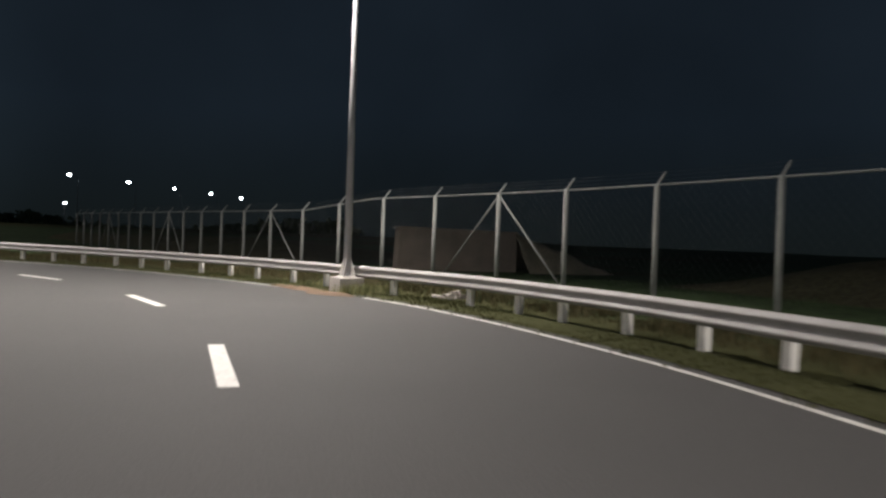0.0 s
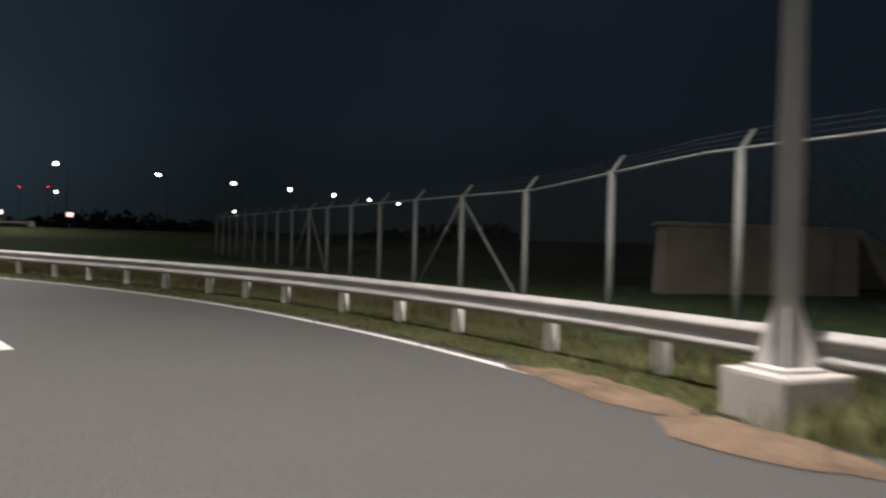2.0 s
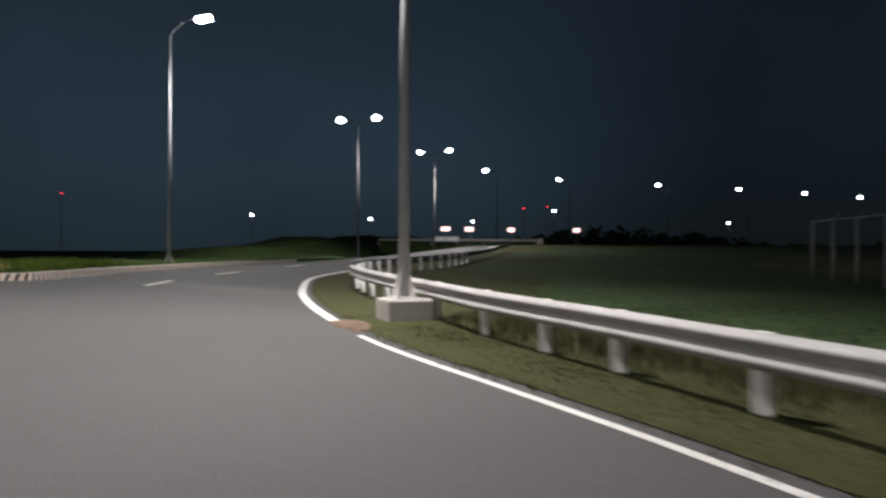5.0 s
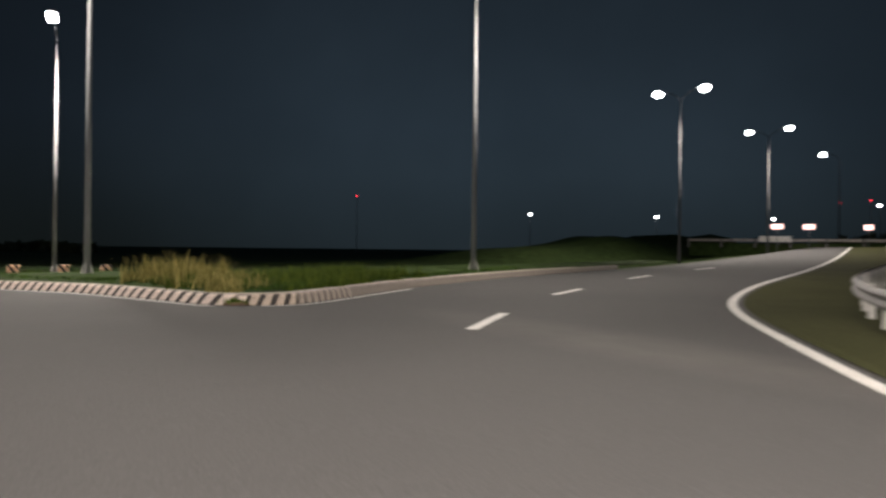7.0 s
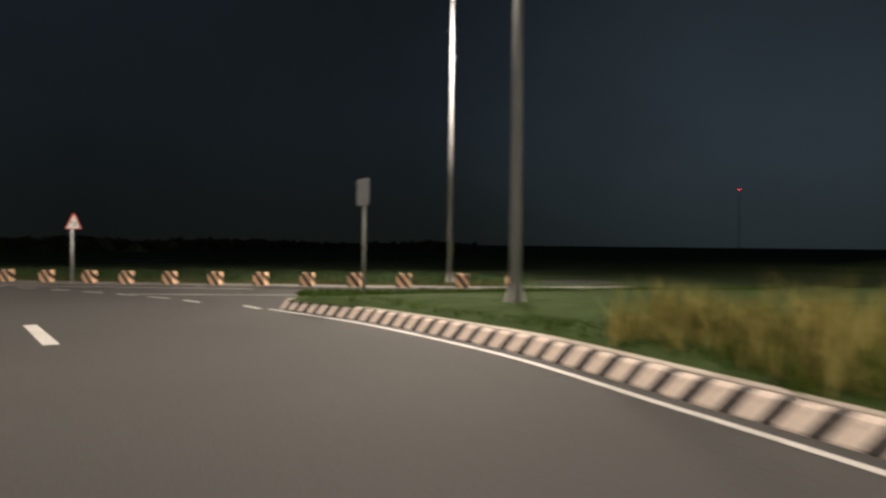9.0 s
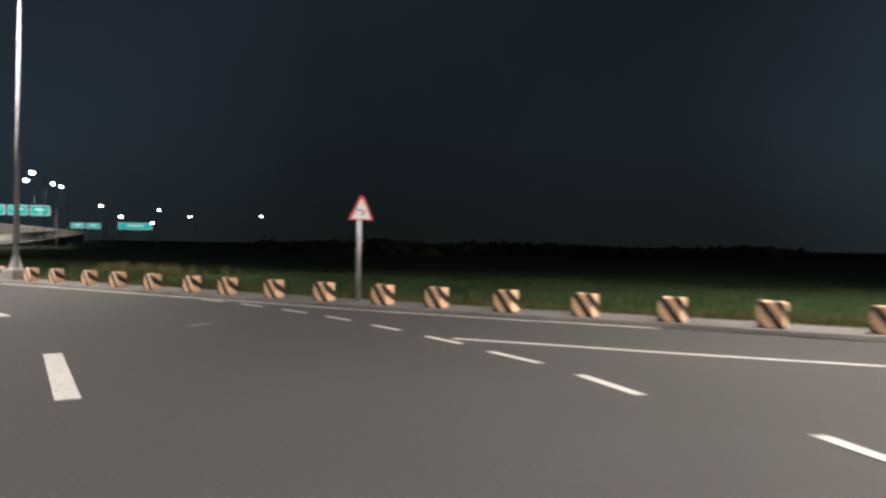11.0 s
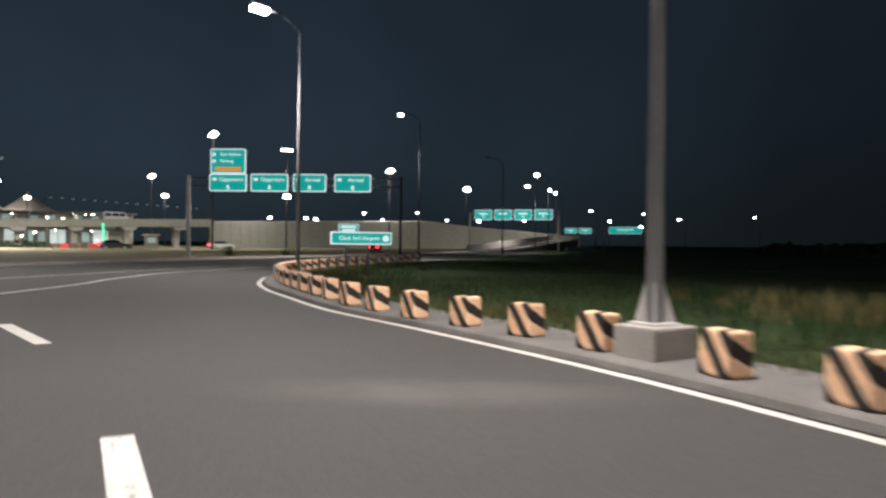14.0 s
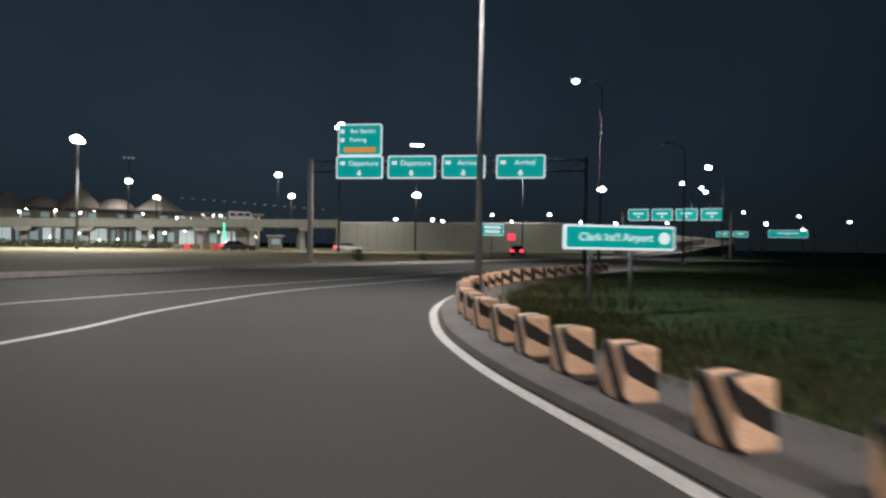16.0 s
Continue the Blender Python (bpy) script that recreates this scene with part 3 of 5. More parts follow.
k_white, k_black = kerb_mesh(0.275, STONE_WHITE, "kerb_stone"), kerb_mesh(0.172, STONE_BLACK, "kerb_stone")
k_pale, k_faint = kerb_mesh(0.275, STONE_PALE, "kerb_stone"), kerb_mesh(0.172, STONE_FAINT, "kerb_stone")
k_bare, k_buff = kerb_mesh(0.275, STONE_BARE, "kerb_stone"), kerb_mesh(0.275, STONE_BUFF, "kerb_stone")
fine = smooth(ISLAND, 0.02)
s_at, turn_white = 0.0, True
while s_at < 47:
    step = (0.28 if turn_white else 0.175) if s_at < 15.9 else (0.16 if turn_white else 0.12)
    i0, i1 = int(s_at / 0.02), int((s_at + step) / 0.02)
    p, q = fine[i0], fine[min(i1, len(fine) - 1)]
    worn = 15.5 < s_at < 16.1
    tilt = math.degrees(math.atan2(rise(*q) - rise(*p), (q - p).length))
    if s_at > 19.6:
        stone = k_bare
    elif turn_white:
        stone = k_pale if s_at > 17.2 else k_buff if s_at > 16.0 else k_white
    else:
        stone = k_faint if s_at > 17.2 else k_black
    k = piece("kerb_stone", stone, island_kerb,
              pose(p.x, p.y, rise(*p) + (random.uniform(-0.06, -0.01) if worn else random.uniform(-0.006, 0.006)), (random.uniform(-6, 6) if worn else 0), -tilt + (random.uniform(-4, 4) if worn else 0), math.degrees(math.atan2(q.y - p.y, q.x - p.x))))
    k.scale = (((q - p).length + 0.004) / (0.275 if turn_white or s_at > 19.6 else 0.172) * 0.995, 1, random.uniform(0.97, 1.03))
    s_at += step
    turn_white = not turn_white
kerb_line = shifted(smooth(ISLAND[:17], 0.4), 0.27)
stripe(kerb_line, 0.10, "edge_line", "thin white line along the island kerb", 0, arc_to(kerb_line, -46.5, 24.85))
stripe(kerb_line, 0.10, "edge_line", "thin white line along the island kerb", arc_to(kerb_line, -46.3, 25.96))

# ---- far kerb ----
def kerb_run(curve, prof, mat, parent, name="kerb_run"):
    """A concrete section pulled along a curve; its profile is inset and height."""
    bm = bmesh.new()
    loops = []
    for c, n_ in zip(curve, normals(curve)):
        loops.append([bm.verts.new((c.x - n_.x * y, c.y - n_.y * y, rise(c.x, c.y) + z)) for y, z in prof])
    for a, b in zip(loops, loops[1:]):
        for i in range(len(prof) - 1):
            bm.faces.new((a[i], a[i + 1], b[i + 1], b[i]))
    bmesh.ops.recalc_face_normals(bm, faces=bm.faces)
    return part(name, bm, mat, parent)


kerb_run(smooth(ISLAND[:20], 0.3), [(0.15, 0.10), (0.15, 0.232), (0.17, 0.240), (0.36, 0.240), (0.38, 0.10)], LEDGE, island_kerb, "kerb_ledge")
far_kerb = tagged(new("kerb"), "plain grey concrete kerb of the far road edge", "kerb", kind="structure")
kerb_run(FAR_KERB, [(-0.02, -0.05), (0.0, 0.14), (0.04, 0.19), (0.30, 0.19), (0.32, -0.05)], CONCRETE, far_kerb)


# ---- guard rail ----
def guard_rail(curve, reach, label):
    rail = thing("guard_rail", curve[0].x, curve[0].y, 0, 0, label, "guard rail")
    o = Vector((curve[0].x, curve[0].y, 0))
    # the W section, as seen along the beam: offset to the road side, height
    w = [(0.0, 0.0), (0.016, 0.008), (0.072, 0.045), (0.082, 0.066), (0.074, 0.088), (0.03, 0.128), (0.024, 0.15), (0.03, 0.172), (0.074, 0.212), (0.082, 0.234), (0.072, 0.255), (0.016, 0.292), (0.0, 0.30)]
    n_all = normals(curve)
    length = len(curve)
    i = 0
    while i < length - 1:
        j = min(i + 16, length - 1)
        bm = bmesh.new()
        outer, inner = [], []
        for k in range(i, j + 1, 2 if j - i > 2 else 1):
            c, nn = curve[k], n_all[k]
            z = rise(c.x, c.y) + 0.40
            outer.append([bm.verts.new((c.x - nn.x * (d + 0.08) - o.x, c.y - nn.y * (d + 0.08) - o.y, z + h)) for d, h in w])
            inner.append([bm.verts.new((c.x - nn.x * (d + 0.074) - o.x, c.y - nn.y * (d + 0.074) - o.y, z + h)) for d, h in w])
        for rowset, flip in ((outer, False), (inner, True)):
            for a, b in zip(rowset, rowset[1:]):
                for q in range(len(w) - 1):
                    f = (a[q], b[q], b[q + 1], a[q + 1])
                    bm.faces.new(f[::-1] if flip else f).smooth = True
        for q in (0, len(w) - 1):
            for (a, b), (c_, d_) in zip(zip(outer, outer[1:]), zip(inner, inner[1:])):
                bm.faces.new((a[q], b[q], d_[q], c_[q]))
        part("beam", bm, BEAM, rail)
        i = j
    bm = bmesh.new()
    prof = [(-0.072, -0.05), (0.072, -0.05), (0.08, 0.0), (0.072, 0.06), (-0.072, 0.06), (-0.08, 0.0)]
    lo = [bm.verts.new((x, y, -0.1)) for x, y in prof]
    hi = [bm.verts.new((x, y, 0.68)) for x, y in prof]
    for k in range(6):
        bm.faces.new((lo[k], lo[(k + 1) % 6], hi[(k + 1) % 6], hi[k]))
    bm.faces.new(hi)
    post = mesh_of("post", bm, POST_PAINT)
    bm = box(bmesh.new(), -0.05, 0.05, 0.0, 0.08, 0.45, 0.65, 0.006)
    block = mesh_of("spacer", bm, GALV)
    spots = [min(range(length), key=lambda k: abs(curve[k].x - x)) for x in (8.2, 7.45, 6.65, 5.85, 5.02, 4.2, 3.38, 2.5, 1.55, 0.59, -0.48, -2.74, -5.27, -6.58, -8.18, -9.66, -11.18, -12.8, -14.24, -15.78,
                                                                            -17.63, -19.31, -20.96, -22.69, -24.54, -26.24, -27.87, -30.1, -31.9, -33.4, -34.9, -36.3, -37.7)]
    while spots[-1] + 7 < min(length, reach * 4):
        spots.append(spots[-1] + 7)
    for k in spots:
        c, nn = curve[k], n_all[k]
        turn = math.degrees(math.atan2(nn.y, nn.x)) - 90
        m = pose(c.x + nn.x * 0.06 - o.x, c.y + nn.y * 0.06 - o.y, rise(c.x, c.y), random.uniform(-1.5, 1.5), random.uniform(-1.5, 1.5), turn)
        piece("post", post, rail, m)
        piece("spacer", block, rail, m @ pose(0, -0.135, 0))
    return rail


guard_rail(RAIL, 95, "galvanised W-beam guard rail on white posts along the bend")


# ---- chain-link fence ----
def fence():
    line = smooth([(10.9, 11.0), (9.1, 13.15), (7.2, 15.3), (5.3, 17.45), (3.37, 19.54), (1.46, 21.5), (-0.48, 23.15), (-2.52, 24.8), (-4.57, 26.45), (-6.63, 28.15), (-8.63, 29.8), (-10.7, 31.55), (-12.71, 33.32),
                   (-14.67, 35.04), (-16.6, 36.73), (-18.55, 38.4), (-20.46, 40.16), (-24.3, 43.6), (-30.0, 48.8), (-39.0, 57.0)], 0.1)
    fen = thing("chain_link_fence", line[0].x, line[0].y, 0, 0, "tall chain-link fence with pale posts and angled barbed-wire arms", "fence")
    o = Vector((line[0].x, line[0].y, 0))
    lo, top = 0.18, 2.62
    post = mesh_of("post", rod(bmesh.new(), (0, 0, -0.2), (0, 0, top + 0.02), 0.062, 0.058, 10), FENCE_POST)
    bm = rod(bmesh.new(), (0, 0, top), (0, 0.26, top + 0.30), 0.028, 0.022, 6)
    arm = mesh_of("arm", bm, FENCE_POST)
    drop = lambda c: 0.13 - 0.31 * max(0, min(1, (c.y - 26.9) / 2.7)) + 0.014 * max(0, c.y - 30)
    want = [(9.1, 13.15), (7.2, 15.3), (5.3, 17.45), (3.37, 19.54), (1.46, 21.55), (-0.46, 23.1), (-2.52, 24.8), (-4.55, 26.42), (-6.63, 28.2), (-8.63, 29.8), (-10.7, 31.55), (-12.71, 33.32), (-14.67, 35.04), (-16.6, 36.73), (-18.55, 38.4), (-20.46, 40.16)]
    idx = [min(range(len(line)), key=lambda i: (line[i] - Vector(w)).length) for w in want]
    while idx[-1] + 27 < len(line):
        idx.append(idx[-1] + 27)
    nn = normals(line)
    for k, i in enumerate(idx):
        c, n_ = line[i], nn[i]
        turn = math.degrees(math.atan2(n_.y, n_.x)) - 90
        m = pose(c.x - o.x, c.y - o.y, drop(c) + random.uniform(-0.02, 0.02), 0, 0, turn)
        piece("post", post, fen, m)
        piece("arm", arm, fen, m)
        if k % 5 == 0 and k:
            for way in (-1, 1):
                j = max(0, min(len(line) - 1, i + way * 24))
                a, b = line[i], line[j]
                bm = rod(bmesh.new(), (a.x - o.x, a.y - o.y, top - 0.05 + drop(a)), (b.x - o.x, b.y - o.y, 0.3), 0.023, 0.023, 8)
                part("brace", bm, FENCE_POST, fen)
    for z, r, name in ((top, 0.024, "top_rail"), (0.22, 0.012, "bottom_wire")):
        bm = bmesh.new()
        run = line[::9]
        rings = []
        for k, c in enumerate(run):
            n_ = normals(run)[k]
            zz = z + (drop(c) if z > 1 else 0)
            rings.append([bm.verts.new((c.x - o.x + n_.x * r * math.cos(t), c.y - o.y + n_.y * r * math.cos(t), zz + r * math.sin(t))) for t in [math.pi / 3 * q for q in range(6)]])
        for a, b in zip(rings, rings[1:]):
            for q in range(6):
                bm.faces.new((a[q], a[(q + 1) % 6], b[(q + 1) % 6], b[q])).smooth = True
        part(name, bm, FENCE_POST if z > 1 else WIRE, fen)
    # woven wire, both slants
    verts, faces = [], []
    span = int((top - lo) / 0.1)
    for i in range(0, len(line) - span - 1, 2):
        for way in (1, -1):
            a = line[i] if way == 1 else line[i + span]
            b = line[i + span] if way == 1 else line[i]
            n_ = nn[i]
            base = len(verts)
            for c, z in ((a, lo), (b, top)):
                for dx, dz in ((-0.0011, 0), (0.0011, 0), (0, 0.0019)):
                    verts.append((c.x - o.x + n_.x * dx * (1 + way), c.y - o.y + n_.y * dx * (1 + way), z + dz + (drop(c) if z > 1 else 0)))
            for k in range(3):
                faces.append((base + k, base + (k + 1) % 3, base + 3 + (k + 1) % 3, base + 3 + k))
    me = bpy.data.meshes.new("wire_mesh")
    me.from_pydata(verts, [], faces)
    me.materials.append(WIRE)
    ob = new("wire_mesh", me)
    ob.parent = fen
    tagged(ob, "thin woven wire", kind="stuff")
    for q in (0.10, 0.19, 0.27):
        bm = bmesh.new()
        for i in range(0, len(line) - 12, 12):
            a, b = line[i] + nn[i] * q * 0.92, line[i + 12] + nn[i + 12] * q * 0.92
            rod(bm, (a.x - o.x, a.y - o.y, top + drop(a) + q * 1.1), (b.x - o.x, b.y - o.y, top + drop(b) + q * 1.1), 0.0025, 0.0025, 3, False)
        part("barbed_wire", bm, WIRE, fen)


fence()


# ---- street lamps ----
def street_lamp(x, y, z, turn, height=12.4, pedestal=True, arms=1, far=0.0, label="", lit=True):
    """A tapered pole with a bracket arm along its own x, and a flat lamp head."""
    lamp = thing("street_lamp", x, y, z, turn, label or "tall grey tapered street lamp with a lit flat head", "street lamp", "street lamps along the roads")
    foot = 0.40 if pedestal else 0.0
    steel = MAST if far else POLE
    if pedestal:
        w = 0.42 if pedestal is True else pedestal
        bm = box(bmesh.new(), -w, w, -w, w, -0.15, 0.40, 0.04)
        for v in bm.verts:
            v.co += Vector((noise.noise(v.co * 3), noise.noise(v.co * 3 + Vector((5, 0, 0))), noise.noise(v.co * 3 + Vector((0, 7, 0))))) * 0.04
        part("pedestal", bm, CONCRETE, lamp, "rough pale concrete block")
    bm = box(bmesh.new(), -0.21, 0.21, -0.21, 0.21, foot, foot + 0.03, 0.004)
    part("flange", bm, PALE_STEEL, lamp)
    for k in range(4):
        a = math.radians(45 + 90 * k)
        bm = bmesh.new()
        d, s = Vector((math.cos(a), math.sin(a), 0)), Vector((-math.sin(a), math.cos(a), 0)) * 0.008
        o2 = [Vector((0, 0, foot + 0.03)) + d * r + Vector((0, 0, h)) for r, h in ((0.08, 0), (0.215, 0), (0.215, 0.06), (0.085, 0.52))]
        p = [bm.verts.new(v + s) for v in o2]
        q = [bm.verts.new(v - s) for v in o2]
        bm.faces.new(p)
        bm.faces.new(q[::-1])
        for i in range(4):
            bm.faces.new((p[(i + 1) % 4], p[i], q[i], q[(i + 1) % 4]))
        part("gusset", bm, PALE_STEEL, lamp)
    bm = bmesh.new()
    rod(bm, (0, 0, foot + 0.02), (0, 0, height - 0.75), 0.105, 0.047, 14)
    part("pole", bm, steel, lamp)
    for way in ((1,) if arms == 1 else (1, -1)):
        bm = bmesh.new()
        pts = [(0, height - 0.80), (0.25 * way, height - 0.50), (0.8 * way, height - 0.15), (1.55 * way, height + 0.05)]
        for (a, za), (b, zb) in zip(pts, pts[1:]):
            rod(bm, (a, 0, za), (b, 0, zb), 0.032, 0.030, 8)
        part("arm", bm, steel, lamp)
        bm = box(bmesh.new(), -0.42, 0.42, -0.17, 0.17, 0.0, 0.10, 0.03)
        bmesh.ops.transform(bm, matrix=pose(1.9 * way, 0, height + 0.05, 0, -6 * way, 0), verts=bm.verts)
        head = part("head", bm, POLE, lamp)
        bm = box(bmesh.new(), -0.36, 0.36, -0.14, 0.14, -0.05, -0.004, 0.02)
        # lens is swollen past real size, so its shape stands in for glare
        if not far:
            for v in bm.verts:
                v.co.z *= 4.5
                v.co.y *= 1.5
        if far:
            bm.clear()
            bmesh.ops.create_uvsphere(bm, u_segments=14, v_segments=8, radius=far * 0.86)
            bmesh.ops.transform(bm, matrix=Matrix.Translation((0, 0, -0.12)) @ Matrix.Diagonal((1.0, 0.8, 0.62, 1)), verts=bm.verts)
        bmesh.ops.transform(bm, matrix=pose(1.9 * way, 0, height + 0.05, 0, -6 * way, 0), verts=bm.verts)
        part("lens", bm, (LENS_FAR if far else LENS) if lit else SIGN_WHITE, head, "glowing white lamp lens, enlarged to suggest glare" if lit else "unlit lamp lens")
    return lamp


def light_of(lamp, height, reach=1.9, watts=None, tilt=26, cone=152):
    data = bpy.data.lights.new("street_light", "SPOT")
    data.energy, data.color = watts or LAMP_WATTS, LAMP_COLOUR
    data.spot_size, data.spot_blend, data.shadow_soft_size = radians(cone), 1.0, 0.45
    ob = new("street_light", data)
    ob.parent = lamp
    ob.matrix_local = pose(reach, 0, height - 0.75, 0, -tilt, 0)
    return ob


# the first lamp is unseen, added behind the start of the path for its light
NEAR_LAMPS = [(13.0, -4.0, 0, 175, True, 1.2, 20, 164), (-4.09, 21.52, 0, 222, 0.34, 1.4, 22, 164), (-30.2, 31.42, 0, 260, 0.39, 1.5, 18, 168),
              (-58.9, 33.4, 0.25, 45, False, 0.8, 16, 160), (-54.9, 20.45, 0.28, -50, False, 0.58, 20, 156), (-69.9, 15.1, 0.1, 10, False, 1.15, 4, 172),
              (-64.14, -13.77, 0.09, 12, 0.33, 1.0, 12, 166), (-63.0, -40.2, 0.09, 20, False, 0.75, 24, 174)]
for x, y, z, turn, ped, power, tilt, cone in NEAR_LAMPS:
    tall = 11.45 if y < -30 else 12.5 if x < -58 and y > 30 else 12.0
    lamp = street_lamp(x, y, rise(x, y) + z, turn, tall, ped)
    light_of(lamp, tall, 2.3, LAMP_WATTS * power, tilt, cone)

# lamp rows further off
lamp = street_lamp(-84.4, 56.0, 0, 37, 14.25, False, 2, 0.5, "street lamp with two lit heads on one pole")
light_of(lamp, 14.25, watts=LAMP_WATTS * 1.3)
light_of(lamp, 14.25, -1.9, LAMP_WATTS * 1.2, -20)
light_of(street_lamp(-94.4, 70.6, 0, 32, 13.35, False, 2, 0.42, "street lamp with two lit heads on one pole"), 13.35, watts=LAMP_WATTS * 1.3, tilt=12)
row = street_lamp(-110.2, 91.1, 0, 215, 13.85, False, 1, 0.5, "far street lamp with a bright white head")
for x, y, s in ((-117.1, 111.5, 1.022), (-117.0, 136.0, 1.045), (-118.2, 161.7, 1.078), (-120.3, 188.3, 1.114), (-121.3, 213.0, 1.130), (-128.2, 248.5, 1.193), (-129.6, 274.8, 1.201)):
    copy_thing(row, pose(x, y, 0, 0, 0, 215) @ Matrix.Diagonal((1, 1, s, 1)))
row = street_lamp(-75.9, -66.3, 0, -48, 12.35, False, 1, 0.26, "street lamp over the far carriageway, lit")
light_of(row, 12.35, watts=LAMP_WATTS * 0.9, cone=162)
street_lamp(-91.7, -86.9, 0, -40, 11.5, False, 1, 0.3, "street lamp over the far carriageway, its head unlit", False)
row = street_lamp(-110.1, -113.3, 0, -40, 12.5, False, 1, 0.5, "far street lamp with a bright white head")
for x, y, s_ in ((-129.0, -159.7, 1.17), (-150.2, -192.8, 1.335), (-162.6, -214.2, 1.40), (-186.4, -235.7, 1.07), (-272, -256, 1.08), (-166, -246, 0.78), (-247.5, -299.0, 1.255), (-211, -220, 0.83),
                 (-119, -263, 0.78), (-141, -257, 0.78)):
    c = copy_thing(row, pose(x, y, 0, 0, 0, -40) @ Matrix.Diagonal((1, 1, s_, 1)))
    if (x, y) in ((-129.0, -159.7), (-150.2, -192.8)):
        light_of(c, 12.3, watts=16000, tilt=25)
light_of(row, 12.3, watts=6000)


# ---- marker blocks ----
def marker_block():
    bm = box(bmesh.new(), -0.23, 0.23, -0.16, 0.16, 0.0, 0.465, 0.035)
    for v in bm.verts:
        if v.co.z > 0.3:
            v.co.y *= 0.9
    me = mesh_of("marker_block", bm, STRIPED)
    return me


BLOCK = marker_block()
ys = [18.0, 16.2, 14.4, 12.65, 10.9, 9.2, 7.5, 5.75, 4.0, 2.35, 0.65, -1.05, -2.75, -4.4, -6.1, -7.75, -9.35, -10.95, -12.45, -14.55, -15.9, -17.35, -18.9, -20.35, -21.85, -23.5, -25.1,
      -26.4, -27.7, -29.0, -30.3, -31.6, -32.9, -34.25, -35.6, -37.0, -38.4, -39.7, -41.0, -42.3, -43.6, -44.9, -46.2, -47.6, -49.0, -50.4, -51.8, -53.3, -54.8, -56.4, -58.0, -59.6]
mn = normals(MARKERS)
for y in ys:
    i = min(range(len(MARKERS)), key=lambda k: abs(MARKERS[k].y - y))
    c, n_ = MARKERS[i], mn[i]
    ob = new("marker_block", BLOCK)
    ob.matrix_basis = pose(c.x + random.uniform(-0.03, 0.03), c.y, rise(c.x, c.y) + 0.115, random.uniform(-1.5, 1.5), random.uniform(-2, 2),
                           math.degrees(math.atan2(n_.y, n_.x)) - 90 + (3 if y < -13 else -5) + random.uniform(-3, 3))
    tagged(ob, "low concrete marker block with faded orange-yellow and black slanted stripes", "marker block", "marker blocks along the bend")


# ---- signs ----
def flat(bm_or_mesh, mat, name, parent, m, label=""):
    me = bm_or_mesh if isinstance(bm_or_mesh, bpy.types.Mesh) else mesh_of(name, bm_or_mesh, mat)
    if not me.materials:
        me.materials.append(mat)
    ob = new(name, me)
    ob.parent = parent
    ob.matrix_local = m
    return tagged(ob, label)


def plate(w, h, d=0.03, r=0.0):
    bm = box(bmesh.new(), -w / 2, w / 2, -d / 2, d / 2, -h / 2, h / 2)
    if r:
        es = [e for e in bm.edges if abs(e.verts[0].co.y - e.verts[1].co.y) > d * 0.9]
        bmesh.ops.bevel(bm, geom=es, offset=r, segments=4, affect="EDGES", profile=0.5)
    return bm


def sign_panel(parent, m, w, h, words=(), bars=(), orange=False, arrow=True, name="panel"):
    """A green sign with a white rim; its face looks along its own -y. Its glow imitates thrown-back light."""
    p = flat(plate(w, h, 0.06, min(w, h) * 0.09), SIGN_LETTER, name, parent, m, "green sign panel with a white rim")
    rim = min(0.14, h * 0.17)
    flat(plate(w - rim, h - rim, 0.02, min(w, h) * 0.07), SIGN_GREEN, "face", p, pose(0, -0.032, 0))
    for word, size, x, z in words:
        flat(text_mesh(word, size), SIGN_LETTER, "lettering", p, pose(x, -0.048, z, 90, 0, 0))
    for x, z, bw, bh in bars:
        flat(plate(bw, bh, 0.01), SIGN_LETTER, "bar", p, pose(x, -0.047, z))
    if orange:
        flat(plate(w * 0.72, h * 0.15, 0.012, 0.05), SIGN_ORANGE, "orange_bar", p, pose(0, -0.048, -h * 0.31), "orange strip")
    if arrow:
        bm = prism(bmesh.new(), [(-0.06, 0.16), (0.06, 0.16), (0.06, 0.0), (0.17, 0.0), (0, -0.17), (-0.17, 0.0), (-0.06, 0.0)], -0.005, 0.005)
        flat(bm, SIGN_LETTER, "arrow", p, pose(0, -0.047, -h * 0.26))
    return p


